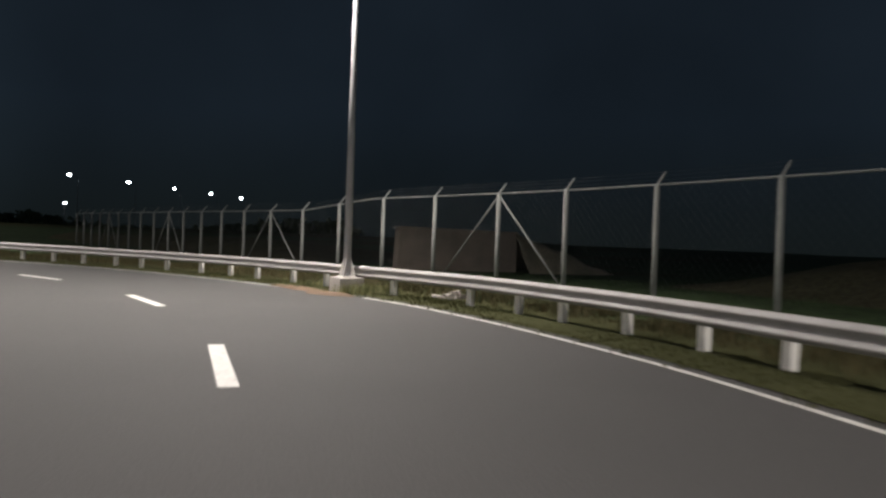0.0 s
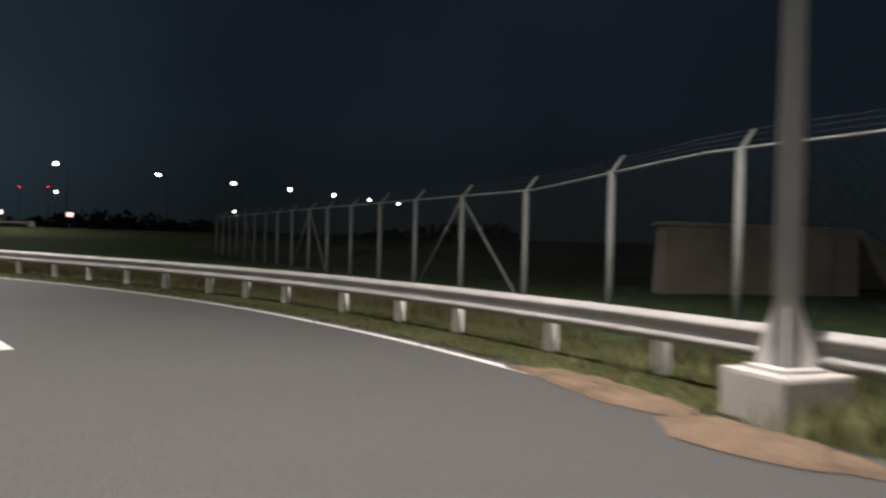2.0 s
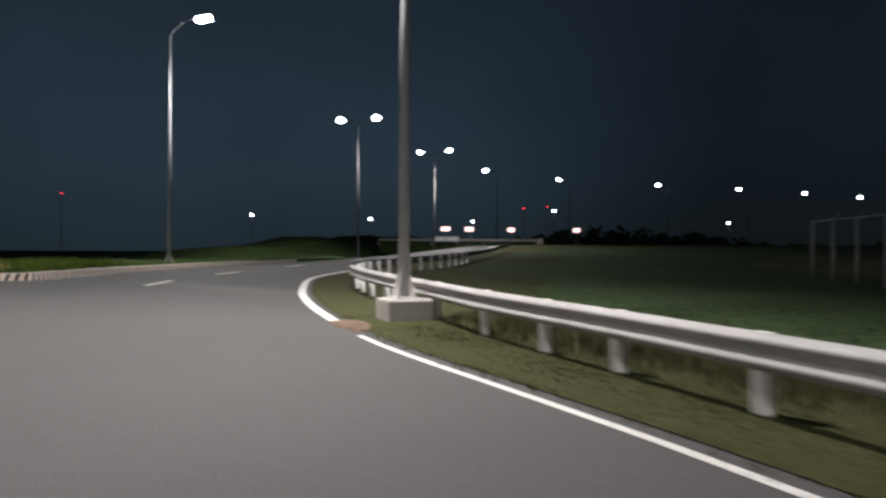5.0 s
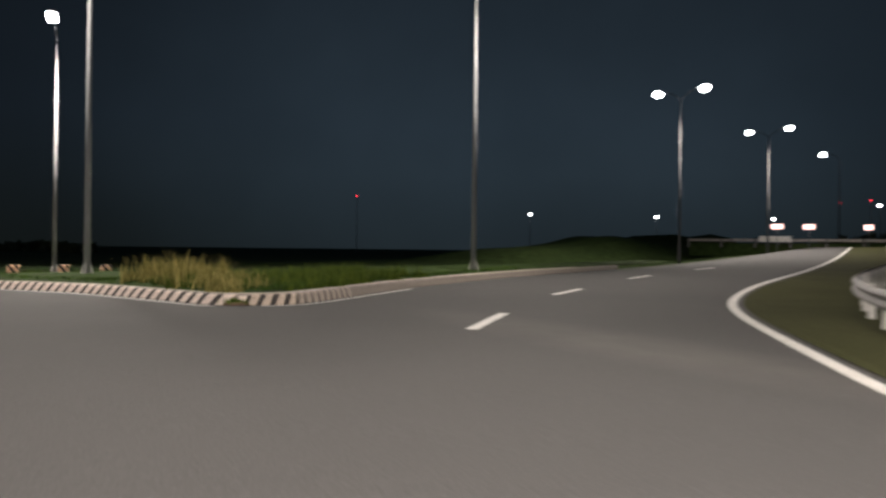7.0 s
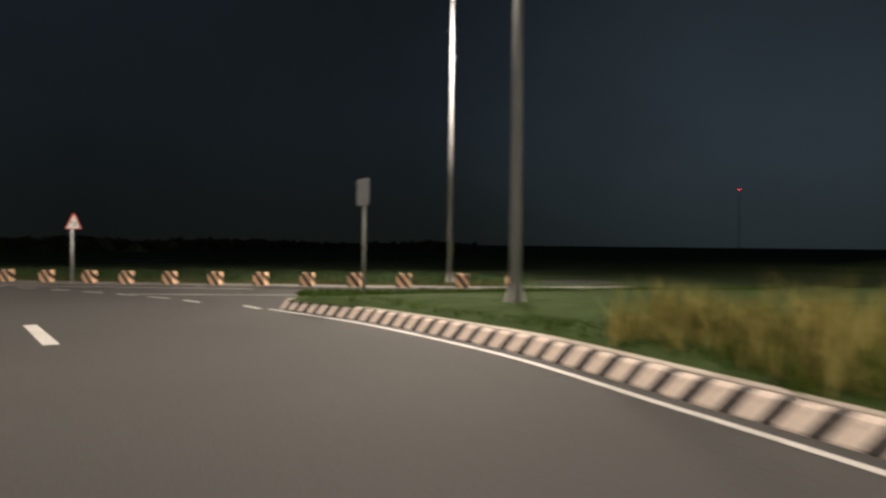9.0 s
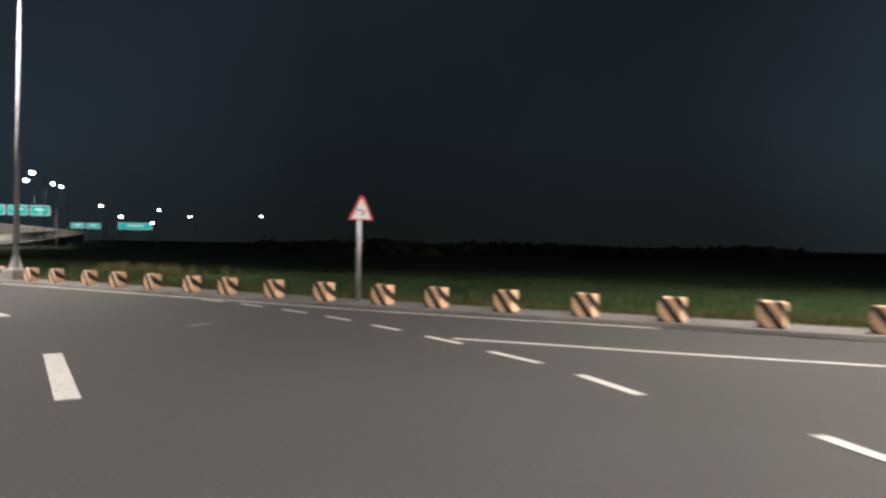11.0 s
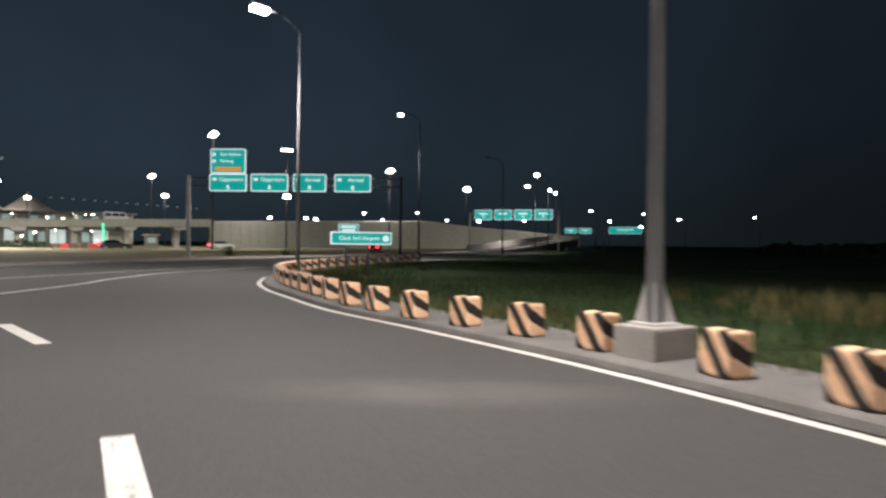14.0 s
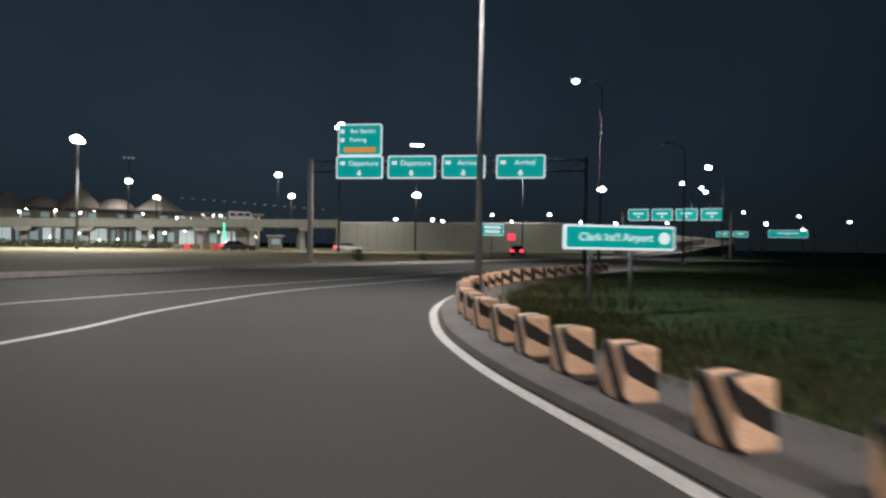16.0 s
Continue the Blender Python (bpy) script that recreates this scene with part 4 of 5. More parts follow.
def gantry():
    a, b = Vector((-57.7, -65.0)), Vector((-72.6, -59.5))
    turn = math.degrees(math.atan2(b.y - a.y, b.x - a.x))
    g = thing("sign_gantry", a.x, a.y, 0.0, turn, "steel road gantry carrying green reflective direction signs, made to glow", "sign gantry")
    span = (b - a).length
    for x, z0 in ((span, 0.0), (0, 0.1)):
        # column at x = 0 is whitened to stand in for headlights falling on it
        part("column", rod(bmesh.new(), (x, 0, z0 - 0.3), (x, 0, 6.3), 0.12 if x else 0.17, 0.10 if x else 0.14, 14), MAST if x else POST_PAINT, g)
        part("footing", box(bmesh.new(), x - 0.4, x + 0.4, -0.4, 0.4, -0.2, 0.25, 0.03), CONCRETE, g)
    for z in (5.55, 6.15):
        part("chord", rod(bmesh.new(), (-0.1, 0, z), (span + 0.1, 0, z), 0.055, 0.055, 8), SIGN_BACK, g)
    for k in range(12):
        x = span * (k + 0.5) / 12
        part("lattice", rod(bmesh.new(), (x - span / 24, 0, 5.55), (x + span / 24, 0, 6.15), 0.025, 0.025, 6), SIGN_BACK, g)
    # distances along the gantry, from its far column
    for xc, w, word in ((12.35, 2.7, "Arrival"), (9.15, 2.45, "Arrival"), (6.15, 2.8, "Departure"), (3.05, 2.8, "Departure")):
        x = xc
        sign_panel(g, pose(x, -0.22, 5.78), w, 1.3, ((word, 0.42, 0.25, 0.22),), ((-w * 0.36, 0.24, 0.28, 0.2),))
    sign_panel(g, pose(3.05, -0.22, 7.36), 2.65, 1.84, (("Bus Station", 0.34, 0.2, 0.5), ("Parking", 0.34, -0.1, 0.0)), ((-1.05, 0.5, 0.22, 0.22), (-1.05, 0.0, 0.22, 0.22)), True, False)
    return g


gantry()


def far_gantry(a, b, z, h, panels, label):
    a, b = Vector(a), Vector(b)
    turn = math.degrees(math.atan2(b.y - a.y, b.x - a.x))
    g = thing("sign_gantry", a.x, a.y, 0, turn, label, "sign gantry")
    span = (b - a).length
    for x in (-0.8, span + 0.8):
        part("column", rod(bmesh.new(), (x, 0, -0.3), (x, 0, z + 0.4), 0.2, 0.17, 10), CONCRETE, g)
    part("beam", rod(bmesh.new(), (-0.8, 0, z), (span + 0.8, 0, z), 0.12, 0.12, 8), SIGN_BACK, g)
    w = span / panels
    for k in range(panels):
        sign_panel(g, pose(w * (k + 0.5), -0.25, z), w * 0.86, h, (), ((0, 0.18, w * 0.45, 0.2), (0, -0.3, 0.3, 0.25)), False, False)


far_gantry((-104.2, -131.5), (-115.6, -122.6), 6.6, 1.75, 4, "far steel gantry with four green reflective signs, made to glow")
far_gantry((-163.5, -214.5), (-171, -210), 5.8, 1.6, 2, "very far gantry with green reflective signs, made to glow")
far_gantry((-174.5, -208), (-184, -202), 6.0, 2.0, 1, "very far gantry with a wide green reflective sign, made to glow")


def airport_sign():
    a, b = Vector((-63.6, -34.6)), Vector((-66.05, -34.95))
    turn = math.degrees(math.atan2(b.y - a.y, b.x - a.x))
    w = (b - a).length
    s = thing("direction_sign", a.x, a.y, rise(a.x, a.y), turn, "long green reflective airport sign, made to glow, with white rim on two posts", "road sign")
    for x in (w * 0.25, w * 0.62):
        part("post", rod(bmesh.new(), (x, 0.05, -0.2), (x, 0.05, 1.85), 0.045, 0.045, 10), SIGN_BACK, s)
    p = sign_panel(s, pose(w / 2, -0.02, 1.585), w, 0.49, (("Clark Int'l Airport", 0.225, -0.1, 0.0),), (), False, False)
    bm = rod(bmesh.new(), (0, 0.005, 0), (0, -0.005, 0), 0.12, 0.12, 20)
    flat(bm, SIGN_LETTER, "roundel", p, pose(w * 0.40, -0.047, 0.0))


airport_sign()


def small_direction_sign():
    s = thing("direction_sign", -75.8, -98.8, 0, 190, "small green reflective sign, made to glow, with white lines of writing", "road sign")
    part("post", rod(bmesh.new(), (0, 0.06, -0.1), (0, 0.06, 2.9), 0.06, 0.06, 8), SIGN_BACK, s)
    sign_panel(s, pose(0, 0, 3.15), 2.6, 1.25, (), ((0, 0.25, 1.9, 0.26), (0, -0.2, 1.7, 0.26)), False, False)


small_direction_sign()


def warning_sign():
    x, y = -65.75, 1.45
    s = thing("warning_sign", x, y, rise(x, y) - 0.02, 170, "white triangular warning sign with a red rim on a grey post", "road sign")
    part("post", rod(bmesh.new(), (0, 0.05, -0.1), (0, 0.05, 2.62), 0.062, 0.058, 12), GALV, s)
    tri = lambda r: [(0.34 * r, -0.2 * r), (0.04 * r, 0.37 * r), (-0.04 * r, 0.37 * r), (-0.34 * r, -0.2 * r)]
    p = flat(prism(bmesh.new(), tri(1.08), -0.008, 0.008), SIGN_RED, "plate", s, pose(0, -0.03, 2.36), "red rim")
    flat(prism(bmesh.new(), tri(0.86), -0.004, 0.004), SIGN_WHITE, "face", p, pose(0, -0.014, -0.015), "white face")
    for x0, z0, w, h, r in ((-0.06, 0.03, 0.2, 0.025, 8), (0.07, -0.01, 0.1, 0.025, -20), (0.02, -0.07, 0.07, 0.04, 15)):
        flat(plate(w, h, 0.006), BLACK, "bar", p, pose(x0, -0.021, z0, 0, r, 0))


warning_sign()


def side_sign():
    x, y = -58.9, 16.05
    s = thing("side_sign", x, y, rise(x, y) + 0.35, 50, "narrow road sign with a small plate on a grey post", "road sign")
    part("post", rod(bmesh.new(), (0, 0.04, -0.2), (0, 0.04, 2.55), 0.045, 0.042, 10), FENCE_POST, s)
    flat(plate(0.6, 0.62, 0.02, 0.05), SIGN_BACK, "plate", s, pose(0, 0, 2.36), "grey metal plate")


side_sign()


# ---- lit boards, masts and far structures to the north-west ----
def lit_board(x, y, z, w):
    s = thing("lit_board", x, y, 0, 38, "small pink-white lit board on a steel post, far off", "sign board", "lit boards by the bridge")
    part("post", rod(bmesh.new(), (0, 0.06, -0.1), (0, 0.06, z), 0.05, 0.05, 8), MAST, s)
    p = flat(plate(w, 0.62, 0.06, 0.08), SIGN_BACK, "panel", s, pose(0, 0, z))
    flat(plate(w - 0.14, 0.48, 0.02, 0.05), BOARD_LIT, "face", p, pose(0, -0.045, 0))


for x, y, z, w in ((-101.5, 76.6, 4.42, 1.35), (-99.9, 79.2, 4.39, 1.25), (-96.8, 83.7, 4.31, 0.95), (-91.5, 90.2, 4.26, 0.95)):
    lit_board(x, y, z, w)


def mast(x, y, z, kind_, label):
    s = thing("mast", x, y, 0, 0, label, "mast")
    part("pole", rod(bmesh.new(), (0, 0, -0.2), (0, 0, z), 0.14, 0.08, 8), MAST, s)
    bm = bmesh.new()
    bmesh.ops.create_uvsphere(bm, u_segments=10, v_segments=8, radius=0.22 if kind_ is TAIL else 0.42)
    bmesh.ops.transform(bm, matrix=Matrix.Translation((0, 0, z + 0.2)) @ Matrix.Diagonal((1.3, 1.3, 0.7, 1)), verts=bm.verts)
    part("lamp", bm, kind_, s)


for x, y, z in ((-255.3, 208.9, 18.8), (-249.5, 216.2, 19.5), (-318.1, 48.9, 21.6)):
    mast(x, y, z, TAIL, "thin mast with a small red warning light")
for x, y, z in ((-248.0, 137.5, 12.3), (-285.0, 204.5, 14.3), (-293.8, 110.6, 14.8), (-199.8, 262.2, 12.4), (-247.8, 218.2, 17.7), (-79, -269.7, 9.6), (-91.2, -268.4, 9.6), (-94.6, -268, 9.3), (-111, -265.1, 11.6),
                (-129.5, -260.4, 12), (-149.8, -253.5, 9.3), (-190.3, -233.4, 9.5), (-199, -227.8, 7.6)):
    mast(x, y, z, LENS_FAR, "far mast with a small white floodlight")


def bridge():
    """Thin parapets of a road bridge seen end on, with a splayed end wall."""
    a, b = Vector((-110.5, 71.4)), Vector((-98.6, 89.4))
    d = (b - a).length
    s = thing("road_bridge", a.x, a.y, 0, math.degrees(math.atan2(b.y - a.y, b.x - a.x)), "low pale concrete bridge parapet with a splayed end wall, far off", "bridge")
    part("deck", box(bmesh.new(), 0, d, 0.4, 6.0, 1.2, 2.75, 0.03), FAR_GRASS, s, "grassed fill under the roadway")
    part("parapet", box(bmesh.new(), 0, d, 0.0, 0.22, 2.9, 3.18, 0.04), CONCRETE, s)
    for k in range(7):
        part("baluster", box(bmesh.new(), d * k / 6 - 0.14, d * k / 6 + 0.14, -0.02, 0.24, 2.2, 3.2, 0.03), APRON, s)
    part("panel", box(bmesh.new(), 7.6, 10.9, -0.34, -0.1, 2.85, 3.5, 0.04), POST_PAINT, s, "bright white panel")
    part("end_wall", prism(bmesh.new(), [(d + 0.05, 0.8), (d + 1.4, 0.8), (d + 1.15, 1.6), (d + 0.7, 3.3), (d + 0.05, 3.3)], -0.2, 0.25), CONCRETE, s, "pale splayed end wall")


bridge()

# grassy rise up to the bridge
rows_of = []
for k in range(19):
    az = radians(118 + 40 * k / 18)
    r = []
    for far_, h in ((58, 0.0), (66, 0.15), (74, 0.55), (84, 1.15), (94, 1.6), (101, 1.8), (112, 1.75), (130, 0.6), (150, 0.0)):
        x, y = -16 + far_ * math.cos(az), 24 + far_ * math.sin(az)
        edge = min(1.0, k / 4, (18 - k) / 5)
        r.append((x, y, 0.03 + h * edge * (1 + 0.18 * noise.noise((x * 0.08, y * 0.08, 9)))))
    rows_of.append(r)
sheet(rows_of, "bank", FAR_GRASS, "grassy slope rising to the far bridge", "bank")


def headwall():
    s = thing("concrete_wall", -6.66, 36.57, 0, 34.6, "low earth-stained concrete wall with a weedy slope behind the fence", "wall")
    part("wall", prism(bmesh.new(), [(0, -0.3), (6.3, -0.3), (6.3, 1.96), (0.25, 2.02), (0.1, 1.92)], 0, 0.6), STAINED, s)
    part("coping", prism(bmesh.new(), [(-0.05, 2.0), (0.1, 2.1), (6.36, 2.04), (6.36, 1.94)], -0.06, 0.66), STAINED, s)
    rows_of = []
    for k in range(21):
        x = 6.2 + 5.8 * k / 20
        top = 1.98 * (1 - (k / 20) ** 1.15)
        row = []
        for y, f in ((-1.6, 0.0), (-0.9, 0.35), (-0.35, 0.78), (0.1, 1.0), (0.9, 0.97), (2.2, 0.6), (4.0, 0.0)):
            row.append((x, y, max(-0.12, top * f + 0.16 * noise.noise((x * 0.9, y * 0.9, 2)) * (1 if f else 0))))
        rows_of.append(row)
    bm = bmesh.new()
    grid = [[bm.verts.new(p) for p in r] for r in rows_of]
    for p, q in zip(grid, grid[1:]):
        for i in range(6):
            bm.faces.new((p[i], q[i], q[i + 1], p[i + 1])).smooth = True
    bmesh.ops.recalc_face_normals(bm, faces=bm.faces)
    part("earth_slope", bm, EARTH, s, "weedy earth heaped against the end")


headwall()

bank_line = smooth([(-46, 62), (-30, 55), (-20, 46), (-11, 39.5), (0, 34), (8, 26), (14, 18)], 1.5)
rows_of = []
for c, n_ in zip(bank_line, normals(bank_line)):
    r = []
    gap = 0.06 + 0.94 * max(0.0, min(1.0, max((-13 - c.x) / 5, (c.x - 3.5) / 5)))
    for d, h in ((-2.0, 0.0), (-0.6, 0.35), (1.0, 0.95), (3.0, 1.25), (6, 1.3), (12, 0.6), (20, 0.0)):
        p = c - n_ * d
        r.append((p.x, p.y, 0.0 + gap * h * (0.8 + 0.5 * noise.noise((p.x * 0.15, p.y * 0.15, 1)))))
    rows_of.append(r)
sheet(rows_of, "bank", BANK, "low bank of dry grass and earth behind the fence", "bank")


far_bank = smooth([(-160, 112), (-128, 84), (-110, 64), (-100, 47), (-95, 30), (-92, 14), (-90, 2)], 2)
rows_of = []
for k, (c, n_) in enumerate(zip(far_bank, normals(far_bank))):
    knoll = max(0.0, min(1.0, (c.y - 40) / 10))
    tall = (1.0 + 2.9 * knoll * knoll * (3 - 2 * knoll)) * min(1, k / 8) * max(0.03, min(1, (len(far_bank) - 1 - k) / 44)) ** 1.3
    r = []
    for d, h in ((-7, 0.0), (-5, 0.12), (-2.5, 0.5), (0, 0.85), (3, 1.0), (9, 0.95), (18, 0.3), (26, 0.0)):
        p = c + n_ * -d
        p = c - n_ * -d if (c - n_ * -d).x < c.x or d < 0 else p
        r.append((p.x, p.y, 0.06 + tall * h * (1 + 0.35 * noise.noise((p.x * 0.09, p.y * 0.09, 6)))))
    rows_of.append(r)
sheet(rows_of, "far_bank", FAR_GRASS, "grassy bank beyond the traffic island", "bank")


def rubble():
    h = thing("rubble", -1.15, 20.6, 0.05, 20, "small heap of pale broken concrete behind the guard rail", "rubble")
    g = random.Random(8)
    for k, (x, y, z, w, d, turn) in enumerate(((-0.32, 0.0, 0.03, 0.34, 0.2, 12), (0.3, 0.05, 0.03, 0.3, 0.17, -20), (0.0, 0.16, 0.10, 0.3, 0.15, 35), (-0.1, -0.24, 0.02, 0.16, 0.1, 60),
                                               (0.34, -0.16, 0.10, 0.2, 0.13, 8), (0.12, 0.1, 0.17, 0.2, 0.12, -40), (-0.5, 0.2, 0.02, 0.12, 0.09, 20))):
        w, d = w * 0.7, d * 0.7
        bm = box(bmesh.new(), -w, w, -d, d, -0.03, 0.03, 0.012)
        for v in bm.verts:
            v.co += Vector((g.uniform(-1, 1), g.uniform(-1, 1), g.uniform(-0.3, 0.3))) * 0.03
        bmesh.ops.transform(bm, matrix=pose(x * 0.7, y * 0.7, z * 0.85, g.uniform(-9, 9), g.uniform(-9, 9), turn), verts=bm.verts)
        part("slab", bm, CONCRETE, h)


rubble()


# ---- airport side: ramp, elevated road, terminal ----
def ramp():
    pts = smooth([(-58.8, -160.5), (-85.5, -188.5), (-119.4, -211.2), (-136, -214), (-150, -208), (-162, -201)], 3.0)
    top = lambda s: 5.1 + 2.4 * min(1, s / 75) - max(0, s - 80) * 0.085
    w = thing("ramp_wall", pts[0].x, pts[0].y, 0, 0, "long beige concrete retaining wall of a raised ramp", "wall")
    o = pts[0]
    s = 0.0
    for a, b in zip(pts, pts[1:]):
        d = (b - a).length
        n_ = Vector(((b - a).y, -(b - a).x)).normalized()
        z0, z1 = top(s), top(s + d)
        bm = bmesh.new()
        q0, q1 = a - o, b - o
        u = (q1 - q0).normalized() * 0.03
        lo = [(q0 + u), (q1 - u), (q1 - u) - n_ * -0.6, (q0 + u) - n_ * -0.6]
        va = [bm.verts.new((p.x, p.y, -0.3)) for p in lo]
        vb = [bm.verts.new((p.x, p.y, z)) for p, z in zip(lo, (z0, z1, z1, z0))]
        bm.faces.new(va[::-1])
        bm.faces.new(vb)
        for i in range(4):
            bm.faces.new((va[i], va[(i + 1) % 4], vb[(i + 1) % 4], vb[i]))
        bmesh.ops.recalc_face_normals(bm, faces=bm.faces)
        part("panel", bm, RAMP_WALL, w)
        bm = bmesh.new()
        rod(bm, (q0.x, q0.y, z0 + 0.1), (q1.x, q1.y, z1 + 0.1), 0.16, 0.16, 6, False)
        part("coping", bm, CONCRETE, w)
        s += d
    return w


ramp()


def low_ramp():
    """A slip ramp climbing beside the long wall: pale barrier, roadway and side wall."""
    a, b = Vector((-114, -143)), Vector((-157, -193))
    d = (b - a).length
    s = thing("slip_ramp", a.x, a.y, 0, math.degrees(math.atan2(b.y - a.y, b.x - a.x)), "pale concrete slip ramp climbing to the raised road", "ramp")
    n = 11
    for k in range(n):
        x0, x1 = d * k / n + 0.04, d * (k + 1) / n - 0.04
        z0, z1 = 3.0 * x0 / d, 3.0 * x1 / d
        part("barrier", prism(bmesh.new(), [(x0, z0 - 0.25), (x1, z1 - 0.25), (x1, z1 + 0.12), (x0, z0 + 0.12)], -0.3, 0.0), CONCRETE, s)
        part("side_wall", prism(bmesh.new(), [(x0, -0.3), (x1, -0.3), (x1, z1 - 0.27), (x0, z0 - 0.27)], -0.2, 0.0), APRON, s)
    for k in range(n):
        x0, x1 = d * k / n + 0.04, d * (k + 1) / n - 0.04
        part("barrier", prism(bmesh.new(), [(x0, 3.0 * x0 / d - 0.25), (x1, 3.0 * x1 / d - 0.25), (x1, 3.0 * x1 / d + 1.15), (x0, 3.0 * x0 / d + 1.15)], 7.02, 7.3), CONCRETE, s)
    part("roadway", prism(bmesh.new(), [(0, -0.3), (d, -0.3), (d, 2.72), (0, -0.27)], 0.02, 7.0), ASPHALT, s)
    part("low_barrier", prism(bmesh.new(), [(d * 0.55, -0.2), (d, -0.2), (d, 1.5), (d * 0.55, 0.55)], -4.1, -3.8), CONCRETE, s)


low_ramp()


def elevated_road():
    a, b = Vector((6, -141.5)), Vector((-59, -158))
    d = (b - a).length
    s = thing("elevated_road", a.x, a.y, 0, math.degrees(math.atan2(b.y - a.y, b.x - a.x)), "elevated concrete roadway on columns in front of the terminal", "bridge")
    part("deck", prism(bmesh.new(), [(-30, 2.1), (d, 4.2), (d, 4.95), (-30, 2.75)], -4, 5), RAMP_WALL, s)
    part("parapet", prism(bmesh.new(), [(-30, 2.75), (d, 4.95), (d, 5.6), (-30, 3.35)], -4.0, -3.75), RAMP_WALL, s)
    for k in range(10):
        x = 60.9 - k * 8.7
        z = 2.75 + 0.0215 * x
        part("column", box(bmesh.new(), x - 0.5, x + 0.5, -1.2, 1.4, -0.3, z - 0.5, 0.1), CONCRETE, s)
        part("crosshead", prism(bmesh.new(), [(x - 0.7, z - 0.62), (x + 0.7, z - 0.62), (x + 1.25, z - 0.3), (x + 1.25, z + 0.02), (x - 1.25, z + 0.02), (x - 1.25, z - 0.3)], -3.6, 4.2), CONCRETE, s)


elevated_road()


def terminal():
    a, b = Vector((-42, -190)), Vector((24, -171))
    d = (b - a).length
    s = thing("terminal_building", a.x, a.y, 0, math.degrees(math.atan2(b.y - a.y, b.x - a.x)), "two-storey terminal with lit glazing under cream tent roofs", "building")
    part("wall", box(bmesh.new(), 0, d, -22, -1.0, -0.3, 7.0), RAMP_WALL, s)
    part("floor_slab", box(bmesh.new(), -1, d + 1, -2, 1.4, 3.9, 4.5, 0.05), APRON, s)
    part("roof_edge", box(bmesh.new(), -1, d + 1, -2, 1.8, 7.1, 7.6, 0.05), APRON, s)
    for k in range(7):
        x = 6.2 + 8.6 * k
        w = part("window", box(bmesh.new(), x - 1.65, x + 1.65, -1.0, -0.93, 0.5, 3.7), SIGN_BACK, s)
        for q in (-0.8, 0.8):
            part("pane", box(bmesh.new(), x + q - 0.74, x + q + 0.74, -0.93, -0.9, 0.6, 3.6), WINDOW_LIT, w)
        for q, z0, z1 in ((3.1, 0.9, 3.2), (5.5, 0.5, 3.4), (1.2, 5.5, 6.8), (4.6, 5.7, 6.7)):
            w = part("window", box(bmesh.new(), x + q - 0.85, x + q + 0.85, -1.0, -0.93, z0, z1), SIGN_BACK, s)
            part("pane", box(bmesh.new(), x + q - 0.75, x + q + 0.75, -0.93, -0.9, z0 + 0.1, z1 - 0.1), WINDOW_DIM, w)
    for k in range(13):
        x = d * k / 12
        part("column", rod(bmesh.new(), (x, 1.0, -0.3), (x, 1.0, 7.0), 0.3, 0.3, 10), CONCRETE, s)
    for x, h, r in ((19.9, 12.2, 6.0), (28.8, 10.2, 4.6), (36.0, 13.5, 5.6), (42.9, 10.2, 4.4), (49.3, 11.4, 5.2), (56.5, 10.3, 4.4), (64.0, 13.2, 5.4)):
        bm = bmesh.new()
        rings = []
        for q in range(7):
            t = q / 6
            rr = r * (1 - t) ** (1.25 if h > 11 else 0.8) + 0.15
            zz = 7.5 + (h - 7.5) * t if h > 11 else 7.5 + (h - 7.5) * math.sin(t * math.pi / 2)
            rings.append([bm.verts.new((x + rr * math.cos(2 * math.pi * j / 16), -9 + rr * 1.4 * math.sin(2 * math.pi * j / 16), zz)) for j in range(16)])
        for p, q in zip(rings, rings[1:]):
            for j in range(16):
                bm.faces.new((p[j], p[(j + 1) % 16], q[(j + 1) % 16], q[j]))
        bm.faces.new(rings[-1])
        part("tent_roof", bm, TENT, s, "cream fabric tent peak")
    for k in range(24):
        x = d * (k + 0.4) / 24 + random.uniform(-1.5, 1.5)
        w_, z_ = random.uniform(0.07, 0.22), random.uniform(5.9, 7.7)
        bm = box(bmesh.new(), x - w_, x + w_, 1.2, 1.5, z_ - 0.14, z_ + 0.12, 0.03)
        part("lamp", bm, FLOOD, s, "white floodlight")
    for k in range(16):
        x = d * (k + 0.3) / 16 + random.uniform(-1.5, 1.5)
        w_, z_ = random.uniform(0.06, 0.2), random.uniform(1.0, 3.6)
        part("lamp", box(bmesh.new(), x - w_, x + w_, 1.45, 1.6, z_ - 0.12, z_ + 0.1, 0.03), FLOOD, s, "white lamp under the deck")
    # fill lamps without fittings, added to brighten the tent roofs
    for k in (0.16, 0.44, 0.72):
        data = bpy.data.lights.new("tent_fill", "POINT")
        data.energy, data.color, data.shadow_soft_size = 16, (1.0, 0.97, 0.90), 0.3
        ob = new("tent_fill", data)
        ob.parent = s
        ob.location = (d * k, 3.5, 8.6)


terminal()


